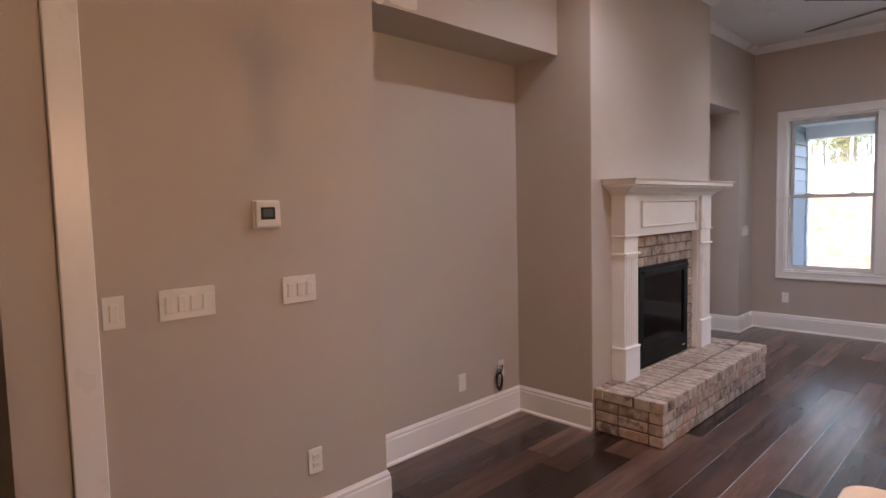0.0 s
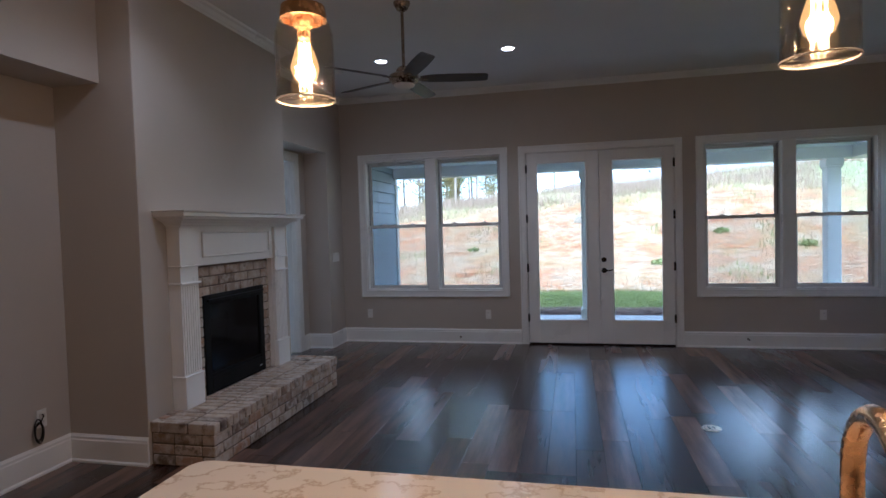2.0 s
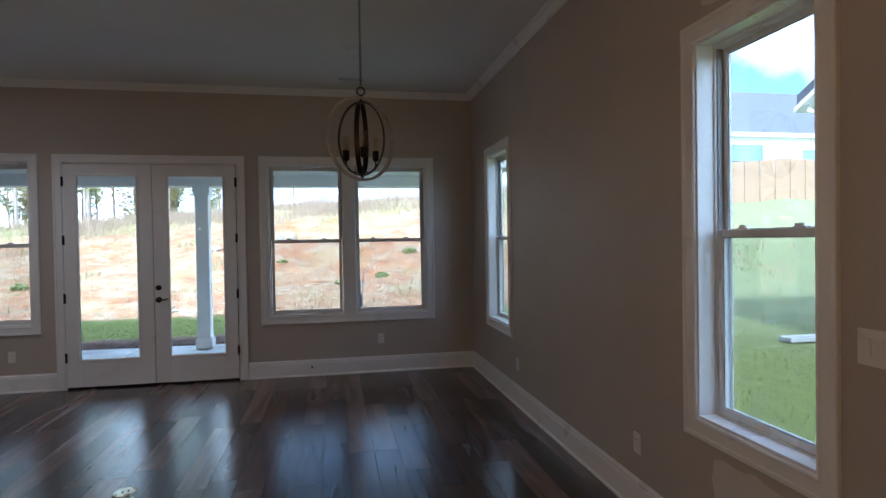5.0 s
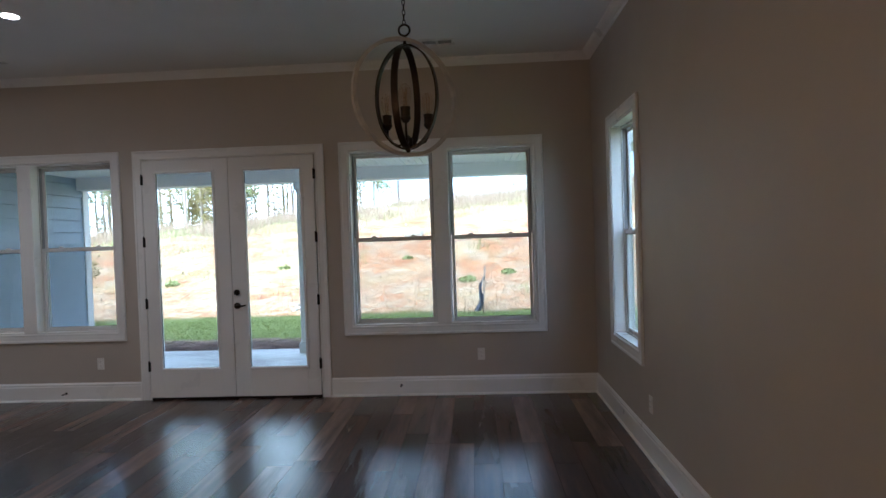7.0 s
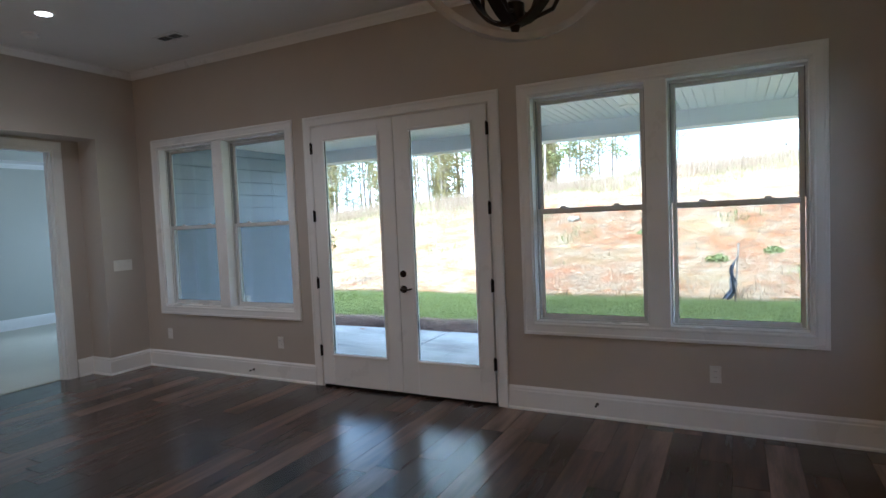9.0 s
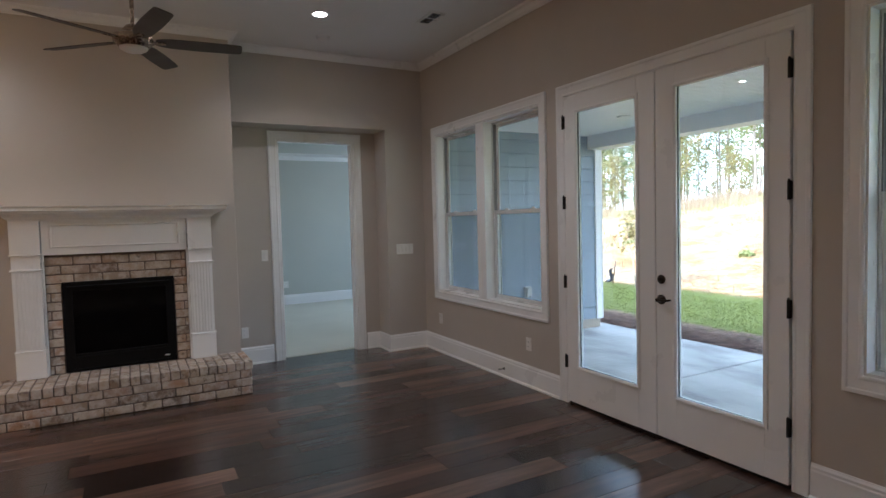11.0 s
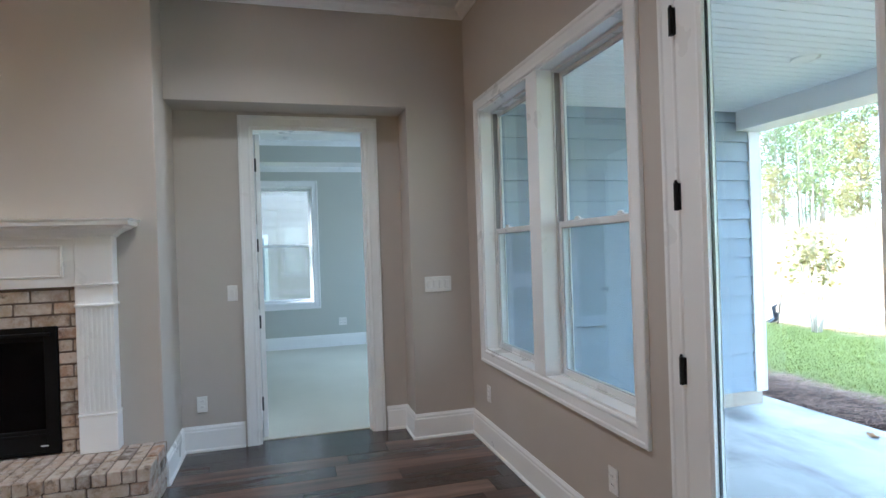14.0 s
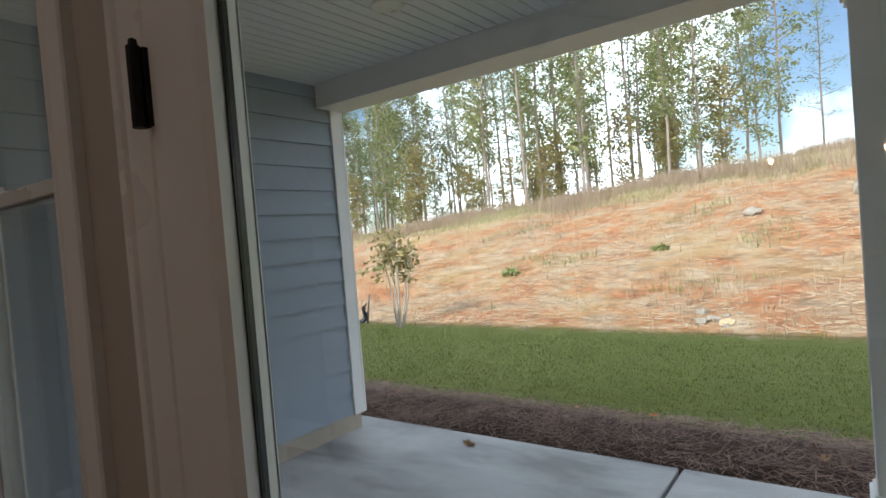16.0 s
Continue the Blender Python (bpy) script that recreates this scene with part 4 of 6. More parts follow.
def mantel():
    man = empty("fireplace_mantel", "white painted wooden mantel with fluted pilasters and panelled frieze", "fireplace mantel")
    x = BREAST
    # shelf with stepped crown underneath: profile swept round three sides
    prof = [(0.10, 1.575), (0.114, 1.575), (0.118, 1.586), (0.130, 1.590), (0.140, 1.604), (0.172, 1.622), (0.204, 1.634), (0.212, 1.646), (0.232, 1.648), (0.240, 1.652), (0.240, 1.676), (0.252, 1.680), (0.256, 1.690), (0.0, 1.690), (0.0, 1.640)]
    bm = bmesh.new()
    rings = []
    hw = 0.632
    for u, z in prof:
        v = max(u, 0.0)
        rings.append([bm.verts.new(q) for q in ((x + 0.001, FY - hw - v, z), (x + v + 0.001, FY - hw - v, z), (x + v + 0.001, FY + hw + v, z), (x + 0.001, FY + hw + v, z))])
    for a, c in zip(rings, rings[1:]):
        for k in range(3):
            if (a[k].co - a[k + 1].co).length > 1e-5:
                bm.faces.new((a[k], a[k + 1], c[k + 1], c[k]))
    part("shelf", bm, M_TRIM, man)
    # frieze with a recessed panel in a bead
    bm = bmesh.new()
    pm = bmesh.new()
    f0, f1 = FY - 0.54, FY + 0.54
    box(bm, x + 0.001, x + 0.085, f0, f1, 1.295, 1.592)
    for q in ((FY - 0.485, FY - 0.465, 1.352, 1.545), (FY + 0.465, FY + 0.485, 1.352, 1.545), (FY - 0.465, FY + 0.465, 1.352, 1.367), (FY - 0.465, FY + 0.465, 1.530, 1.545)):
        box(pm, x + 0.085, x + 0.101, *q, 0.005)
    frieze = part("frieze", bm, M_TRIM, man)
    part("panel_moulding", pm, M_TRIM, frieze)
    for s in (-1, 1):
        p0, p1 = sorted((FY + s * 0.545, FY + s * 0.752))
        bm = bmesh.new()
        box(bm, x + 0.001, x + 0.098, p0 + 0.006, p1 - 0.006, 0.296, 1.59)
        box(bm, x + 0.001, x + 0.112, p0, p1, 0.296, 0.515, 0.003)
        box(bm, x + 0.001, x + 0.117, p0 - 0.004, p1 + 0.004, 0.515, 0.530, 0.004)
        box(bm, x + 0.001, x + 0.118, p0 - 0.005, p1 + 0.005, 1.172, 1.188, 0.004)
        box(bm, x + 0.001, x + 0.118, p0 - 0.005, p1 + 0.005, 1.296, 1.310, 0.004)
        box(bm, x + 0.001, x + 0.106, p0 + 0.002, p1 - 0.002, 1.310, 1.585, 0.002)
        nfl, reeds = 7, []
        w = (p1 - p0 - 0.03) / nfl
        for k in range(nfl):
            c = p0 + 0.015 + w * (k + 0.5)
            reeds.append((c, w))
        pil = part("pilaster", bm, M_TRIM, man)
        for c, w in reeds:
            part("reed", bx(x + 0.098, x + 0.106, c - w * 0.30, c + w * 0.30, 0.545, 1.160, 0.002), M_TRIM, pil)
        q0, q1 = sorted((FY + s * 0.534, FY + s * 0.548))
        part("inner_bead", bx(x + 0.001, x + 0.075, q0, q1, 0.296, 1.30, 0.002), M_TRIM, man)


mantel()


def firebox():
    fb = empty("fireplace_insert", "black metal gas fireplace insert with dark glass front", "fireplace insert")
    y0, y1, z0, z1, x = FY - 0.422, FY + 0.422, 0.300, 1.062, BREAST + 0.045
    bm = bmesh.new()
    for q in ((y0, y0 + 0.07, z0, z1), (y1 - 0.07, y1, z0, z1), (y0 + 0.07, y1 - 0.07, z1 - 0.085, z1), (y0 + 0.07, y1 - 0.07, z0, z0 + 0.15)):
        box(bm, BREAST + 0.002, x, *q, 0.003)
    part("surround", bm, M_FIREBLACK, fb)
    part("hood", bx(x - 0.003, x + 0.022, y0 + 0.03, y1 - 0.03, z1 - 0.055, z1 - 0.035, 0.004), M_FIREBLACK, fb)
    part("glass_front", bx(x - 0.02, x - 0.012, y0 + 0.06, y1 - 0.06, z0 + 0.14, z1 - 0.075), M_FIREGLASS, fb)
    part("louver", bx(x - 0.001, x + 0.006, y0 + 0.05, y1 - 0.05, z0 + 0.118, z0 + 0.128, 0.002), M_FIREBLACK, fb)
    part("louver", bx(x - 0.001, x + 0.006, y0 + 0.05, y1 - 0.05, z0 + 0.015, z0 + 0.025, 0.002), M_FIREBLACK, fb)
    part("badge", bx(x, x + 0.002, y1 - 0.10, y1 - 0.06, z0 + 0.05, z0 + 0.058), M_PLASTIC, fb, "small light maker's badge")


firebox()


# ---- electrical plates ----
def plate(kind, place, gangs=1, label=""):
    w = 0.072 if gangs == 1 else 0.072 + 0.0465 * (gangs - 1)
    h = 0.118
    labels = {"light_switch": "white wall plate with paddle light switches", "wall_outlet": "white duplex outlet plate on the wall"}
    o = empty(kind, label or labels.get(kind, "white blank plate"), "light switch" if kind == "light_switch" else "outlet", group="wall plates")
    part("plate", bx(-w / 2, w / 2, 0.001, 0.007, -h / 2, h / 2, 0.003, 2), M_PLASTIC, o)
    for g in range(gangs):
        c = (g - (gangs - 1) / 2) * 0.0465
        if kind == "light_switch":
            bm = bx(c - 0.0165, c + 0.0165, 0.007, 0.0085, -0.033, 0.033, 0.001)
            part("surround", bm, M_PLASTIC, o)
            bm = bx(-0.014, 0.014, 0.0, 0.005, -0.030, 0.030, 0.0015)
            r = part("rocker", bm, M_PLASTIC, o)
            r.matrix_local = pose(c, 0.008, 0, -4)
        elif kind == "wall_outlet":
            for z in (-0.02, 0.02):
                bm = bx(c - 0.016, c + 0.016, 0.007, 0.010, z - 0.014, z + 0.014, 0.004, 2)
                soc = part("socket", bm, M_PLASTIC, o)
                bm = bmesh.new()
                box(bm, c - 0.007, c - 0.005, 0.0098, 0.0104, z - 0.003, z + 0.007)
                box(bm, c + 0.005, c + 0.007, 0.0098, 0.0104, z - 0.002, z + 0.006)
                part("slot", bm, M_DARKPLASTIC, soc)
    o.matrix_world = place
    return o


W1 = lambda y, z: facing((WEST_S, y, z), (1, 0))
WN = lambda y, z: facing((NICHE, y, z), (1, 0))
NN = lambda x, z: facing((x, NORTH, z), (0, -1))
EE = lambda y, z: facing((EAST, y, z), (-1, 0))
plate("light_switch", W1(0.118, 1.184), 4)
plate("light_switch", W1(0.603, 1.182), 3)
plate("light_switch", W1(-0.140, 1.181), 1)
plate("wall_outlet", W1(0.647, 0.380), 1)
plate("wall_plate", WN(2.008, 0.352), 1, "white blank wall plate in the niche")
plate("wall_outlet", WN(2.412, 0.362), 1)
plate("light_switch", facing((WEST_N, 6.512, 1.176), (1, 0)), 4)
plate("light_switch", WN(4.99, 1.164), 1)
plate("wall_outlet", WN(4.752, 0.349), 1)
plate("wall_outlet", NN(-2.286, 0.386), 1)
plate("wall_outlet", NN(-0.660, 0.381), 1)
plate("wall_outlet", NN(3.232, 0.399), 1)
plate("wall_outlet", EE(5.076, 0.38), 1)
plate("wall_outlet", EE(2.944, 0.39), 1)
plate("light_switch", EE(1.50, 1.19), 2)
plate("wall_outlet", facing((-7.27, 6.20, 0.38), (1, 0)), 2)


def cable():
    bm = bmesh.new()
    pts = []
    for k in range(60):
        a = k / 59 * 2 * math.pi * 3.0
        pts.append((0.030 + 0.022 * math.cos(a + 0.8) + 0.004 * math.sin(a * 0.37), 0.022 + 0.004 * math.sin(a * 0.5), -0.055 + 0.050 * math.sin(a + 0.8) - 0.010 * math.cos(a * 0.4)))
    pts = [(0.0, 0.012, 0.02), (0.005, 0.03, 0.015), (0.02, 0.028, -0.01)] + pts
    ob = smooth(part("cable", tube(bmesh.new(), pts, 0.0032, 7), M_BLACK))
    bm.free()
    tagged(ob, "coiled black cable hanging from the niche outlet", "cable")
    ob.matrix_world = WN(2.412, 0.362) @ Matrix.Diagonal((1.3, 1.0, 1.3, 1))


cable()


def thermostat():
    t = empty("thermostat", "white square digital thermostat with dark screen", "thermostat")
    part("back_plate", bx(-0.062, 0.062, 0.001, 0.010, -0.060, 0.060, 0.006, 2), M_PLASTIC, t)
    part("body", bx(-0.056, 0.056, 0.010, 0.030, -0.056, 0.056, 0.010, 3), M_PLASTIC, t)
    part("screen", bx(-0.028, 0.036, 0.030, 0.0312, -0.022, 0.030), M_DARKPLASTIC, t, "dark grey display")
    part("display_window", bx(-0.018, 0.026, 0.0312, 0.0318, -0.010, 0.022), painted("lcd_grey", (0.10, 0.12, 0.11), 0.25, 0.05, 20.0, 0.0), t)
    t.matrix_world = W1(0.459, 1.517)


thermostat()


def paint_patch(place, r, seed, label):
    rnd = random.Random(seed)
    bm = bmesh.new()
    n = 26
    vs = []
    for k in range(n):
        a = 2 * math.pi * k / n
        sq = 1 / max(abs(math.cos(a)), abs(math.sin(a))) ** 0.7
        q = (0.88 + 0.16 * rnd.random()) * sq
        vs.append(bm.verts.new((r[0] * q * math.cos(a), 0.0016, r[1] * q * math.sin(a))))
    ret = bmesh.ops.extrude_face_region(bm, geom=[bm.faces.new(vs)])
    for v in [g for g in ret["geom"] if isinstance(g, bmesh.types.BMVert)]:
        v.co.y = 0.0004
    ob = tagged(part("trim_paint_patch", bm, M_PATCH), label, "paint patch", kind="structure")
    ob.matrix_world = place


paint_patch(W1(1.06, 2.66), (0.10, 0.13), 1, "pale drywall repair patch above the niche corner")
paint_patch(W1(1.26, 2.62), (0.10, 0.078), 2, "pale drywall repair patch above the niche corner")
paint_patch(EE(2.06, 0.42), (0.25, 0.155), 3, "paler touch-up paint under the window")
paint_patch(EE(2.12, 2.72), (0.24, 0.15), 4, "paler touch-up paint above the window")
# casing strip of the hall opening
tagged(part("trim_hall_opening", bx(WEST_S - 0.002, WEST_S + 0.020, -0.295, -0.190, 0.0, 2.53, 0.004), M_TRIM), "white casing beside the hall opening", "trim", kind="structure")


# ---- door stops ----
def door_stop(place):
    o = empty("door_stop", "small dark spring door stop on the baseboard", "door stop", group="door stops")
    bm = lathe(bmesh.new(), [(0.0, 0.0), (0.012, 0.0), (0.012, 0.004), (0.005, 0.007), (0.004, 0.05), (0.0, 0.051)], 0, 0, 10)
    part("rod", bm, M_BRONZE, o)
    bm = lathe(bmesh.new(), [(0.0, 0.050), (0.0075, 0.050), (0.0085, 0.058), (0.006, 0.066), (0.0, 0.067)], 0, 0, 10)
    part("bumper", bm, M_DARKPLASTIC, o)
    o.matrix_world = place @ pose(0, 0.016, 0, -90)


door_stop(NN(-1.03, 0.085))
door_stop(NN(2.432, 0.108))


# ---- ceiling things ----
def can_light(x, y):
    o = empty("recessed_light", "lit round recessed ceiling downlight", "ceiling light", group="recessed lights")
    bm = lathe(bmesh.new(), [(0.055, 0.0), (0.060, -0.004), (0.078, -0.003), (0.080, 0.0)], 0, 0, 28)
    part("trim_ring", bm, M_PLASTIC, o)
    part("lens", lathe(bmesh.new(), [(0.0, -0.0015), (0.056, -0.001), (0.056, -0.0005), (0.0, -0.0005)], 0, 0, 28), M_CAN, o)
    d = bpy.data.lights.new("recessed_light_beam", "SPOT")
    d.energy, d.color, d.spot_size, d.spot_blend, d.shadow_soft_size = CAN_W, (1.0, 0.90, 0.78), radians(140), 0.7, 0.05
    s = new("recessed_light_beam", d)
    s.matrix_world = pose(x, y, CEIL - 0.012)
    o.matrix_world = pose(x, y, CEIL - 0.0005)


CAN_W = 14.0
CANS = [(-1.515, 5.25), (-0.17, 5.22), (-1.60, 2.32), (-0.15, 2.32)]
for cx, cy in CANS:
    can_light(cx, cy)


def smoke_detector(x, y, z=CEIL):
    o = empty("smoke_detector", "round white ceiling smoke detector", "smoke detector")
    smooth(part("body", lathe(bmesh.new(), [(0.0, -0.034), (0.042, -0.033), (0.056, -0.024), (0.060, -0.010), (0.068, -0.008), (0.068, 0.0)], 0, 0, 28), M_PLASTIC, o))
    part("vent_ring", lathe(bmesh.new(), [(0.057, -0.020), (0.0595, -0.019), (0.0615, -0.012), (0.058, -0.011)], 0, 0, 28), M_SASH, o)
    o.matrix_world = pose(x, y, z)


smoke_detector(-6.14, 5.32, 3.039)
smoke_detector(-6.48, 5.46, 3.039)
smoke_detector(-2.09, 5.45)
smoke_detector(2.89, 5.24)


def ceiling_vent(x, y):
    o = empty("ceiling_vent", "white rectangular ceiling air vent with dark slots", "ceiling vent")
    part("backing", bx(-0.13, 0.13, -0.045, 0.045, -0.003, -0.001), M_DARKPLASTIC, o)
    bm = bmesh.new()
    for q in ((-0.16, -0.13, -0.075, 0.075), (0.13, 0.16, -0.075, 0.075), (-0.13, 0.13, -0.075, -0.045), (-0.13, 0.13, 0.045, 0.075), (-0.008, 0.008, -0.045, 0.045)):
        box(bm, *q, -0.008, -0.0005, 0.002)
    part("frame", bm, M_PLASTIC, o)
    for k in range(4):
        s = part("slat", bx(-0.13, 0.13, -0.007, 0.007, -0.001, 0.001), M_SASH, o)
        s.matrix_local = pose(0, -0.034 + k * 0.023, -0.007, 35)
    o.matrix_world = pose(x, y, CEIL)


ceiling_vent(2.92, 6.25)
ceiling_vent(-1.20, 6.16)


def ceiling_fan():
    f = empty("ceiling_fan", "five-blade bronze ceiling fan with dark blades and frosted light", "ceiling fan")
    z = 2.70
    smooth(part("canopy", lathe(bmesh.new(), [(0.0, CEIL), (0.066, CEIL), (0.066, CEIL - 0.012), (0.045, CEIL - 0.055), (0.022, CEIL - 0.07), (0.0, CEIL - 0.07)], 0, 0, 28), M_FANMETAL, f))
    part("downrod", lathe(bmesh.new(), [(0.0125, CEIL - 0.06), (0.0125, z + 0.11), (0.021, z + 0.10), (0.021, z + 0.085)], 0, 0, 16), M_FANMETAL, f)
    smooth(part("motor_housing", lathe(bmesh.new(), [(0.0, z + 0.10), (0.040, z + 0.098), (0.060, z + 0.075), (0.064, z + 0.05), (0.092, z + 0.045), (0.115, z + 0.030), (0.120, z + 0.005), (0.116, z - 0.01), (0.098, z - 0.028), (0.088, z - 0.040), (0.0, z - 0.040)], 0, 0, 32), M_FANMETAL, f), 30)
    smooth(part("light_lens", lathe(bmesh.new(), [(0.084, z - 0.040), (0.080, z - 0.052), (0.055, z - 0.066), (0.025, z - 0.072), (0.0, z - 0.073)], 0, 0, 28), M_FROST, f, "frosted light lens, switched off"))
    bm = bmesh.new()
    prof = [(0.13, 0.030), (0.16, 0.045), (0.22, 0.056), (0.40, 0.062), (0.58, 0.058), (0.645, 0.054), (0.662, 0.040)]
    top = [[bm.verts.new((r, s * w, h)) for s in (-1, 1)] for h in (0.003,) for r, w in prof]
    bot = [[bm.verts.new((r, s * w, -0.003)) for s in (-1, 1)] for r, w in prof]
    for i in range(len(prof) - 1):
        bm.faces.new((top[i][0], top[i + 1][0], top[i + 1][1], top[i][1]))
        bm.faces.new((bot[i][0], bot[i][1], bot[i + 1][1], bot[i + 1][0]))
        for s in (0, 1):
            bm.faces.new((top[i][s], bot[i][s], bot[i + 1][s], top[i + 1][s]))
    bm.faces.new((top[0][0], top[0][1], bot[0][1], bot[0][0]))
    bm.faces.new((top[-1][0], bot[-1][0], bot[-1][1], top[-1][1]))
    blade = part("blade", bm, M_BLADE, f)
    arm_bm = bx(0.095, 0.19, -0.018, 0.018, -0.010, -0.004, 0.002)
    arm = part("blade_iron", arm_bm, M_FANMETAL, blade)
    for k in range(5):
        m = pose(0, 0, z + 0.005, 0, 0, FAN_TURN + 72 * k) @ pose(0, 0, 0, -13)
        if k == 0:
            blade.matrix_local = m
        else:
            b2, a2 = new("blade", blade.data), new("blade_iron", arm.data)
            b2.parent, a2.parent = f, b2
            b2.matrix_local = m
    f.matrix_world = pose(-0.85, 3.80, 0)


FAN_TURN = 85.0
ceiling_fan()


# ---- pendants over the island ----
def edison(parent, z, lit, r=0.030, length=0.12, up=False):
    """An Edison lamp: brass screw, glass envelope, glowing filament."""
    sgn = 1 if up else -1
    part("lamp_screw", lathe(bmesh.new(), [(0.0, z), (0.013, z), (0.013, z + sgn * 0.022), (0.010, z + sgn * 0.026), (0.0, z + sgn * 0.026)], 0, 0, 12), M_BRASS, parent)
    prof = [(0.011, 0.022), (0.014, 0.035), (r * 0.85, 0.030 + length * 0.42), (r, 0.030 + length * 0.62), (r * 0.8, 0.030 + length * 0.84), (r * 0.35, 0.028 + length), (0.0, 0.030 + length)]
    b = smooth(part("bulb", lathe(bmesh.new(), [(q, z + sgn * h) for q, h in prof], 0, 0, 20), M_LITBULB if lit else M_SEEDED, parent, "clear vintage bulb"), 60)
    b.visible_shadow = False
    bm = bmesh.new()
    for k in range(6):
        a = k * math.pi / 3
        tube(bm, [(0.010 * math.cos(a), 0.010 * math.sin(a), z + sgn * (0.035 + 0.0 * k)), (0.013 * math.cos(a + 0.3), 0.013 * math.sin(a + 0.3), z + sgn * (0.03 + length * 0.80))], 0.0017 if lit else 0.0007, 6)
    part("filament", bm, M_FILAMENT if lit else M_BRASS, b, "glowing amber filament" if lit else "")


def pendant(x, y, zb):
    p = empty("pendant_light", "seeded glass jar pendant with a lit amber bulb", "pendant light", group="pendants over the island")
    h = 0.165
    zt = zb + h
    prof = [(0.0570, zb), (0.0585, zb + 0.0015), (0.0592, zb + 0.004), (0.0585, zb + h * 0.6), (0.0577, zb + h * 0.80), (0.052, zb + h * 0.93), (0.040, zt)]
    inner = [(q - 0.0025, z) for q, z in reversed(prof)]
    sh = smooth(part("shade", lathe(bmesh.new(), prof + inner + [prof[0]], 0, 0, 40), M_SEEDED, p, "clear seeded glass jar"), 60)
    sh.visible_shadow = False
    ring = [(0.0588 * math.cos(a), 0.0588 * math.sin(a), zb) for a in [2 * math.pi * k / 40 for k in range(40)]]
    part("rim", tube(bmesh.new(), ring, 0.0018, 6, True), M_RIM, sh, "glass rim of the jar, painted pale for its glint")
    rnd = random.Random(int(x * 100) + 7)
    bm = bmesh.new()
    for k in range(40):
        a, z = rnd.uniform(0, 6.283), rnd.uniform(zb + 0.01, zb + h * 0.8)
        r = rnd.uniform(0.0008, 0.0018)
        c = (0.0572 * math.cos(a), 0.0572 * math.sin(a), z)
        bmesh.ops.create_icosphere(bm, subdivisions=1, radius=r, matrix=Matrix.Translation(c))
    tagged(part("seed_bubbles", bm, M_SEEDBUBBLE, sh, "tiny bubbles in the glass"), kind="stuff")
    smooth(part("cap", lathe(bmesh.new(), [(0.0, zt + 0.030), (0.020, zt + 0.030), (0.044, zt + 0.022), (0.0465, zt + 0.004), (0.0465, zt - 0.004), (0.041, zt - 0.004), (0.041, zt + 0.002), (0.0, zt + 0.002)], 0, 0, 28), M_BRASS, p, "warm bronze cap"), 30)
    part("socket", lathe(bmesh.new(), [(0.0, zt + 0.002), (0.020, zt + 0.001), (0.018, zt - 0.018), (0.0, zt - 0.018)], 0, 0, 18), M_BRASS, p)
    part("stem", lathe(bmesh.new(), [(0.006, zt + 0.028), (0.006, CEIL - 0.015)], 0, 0, 12), M_BRONZE, p)
    smooth(part("canopy", lathe(bmesh.new(), [(0.0, CEIL - 0.025), (0.02, CEIL - 0.024), (0.058, CEIL - 0.015), (0.062, CEIL), (0.0, CEIL)], 0, 0, 24), M_BRONZE, p))
    edison(p, zt - 0.016, True, 0.029, 0.088)
    d = bpy.data.lights.new("pendant_glow", "POINT")
    d.energy, d.color, d.shadow_soft_size = PENDANT_W, (1.0, 0.55, 0.24), 0.022
    li = new("pendant_glow", d)
    li.matrix_world = pose(x, y, zt - 0.075)
    p.matrix_world = pose(x, y, 0)


M_SEEDBUBBLE = pane_glass("seed_bubble_glass", (0.9, 0.85, 0.75), 0.25)
PENDANT_W = 8.0
for px_, py_, pz_ in ((-0.104, 0.50, 1.787), (0.829, 0.508, 1.787), (1.749, 0.511, 1.792)):
    pendant(px_, py_, pz_)


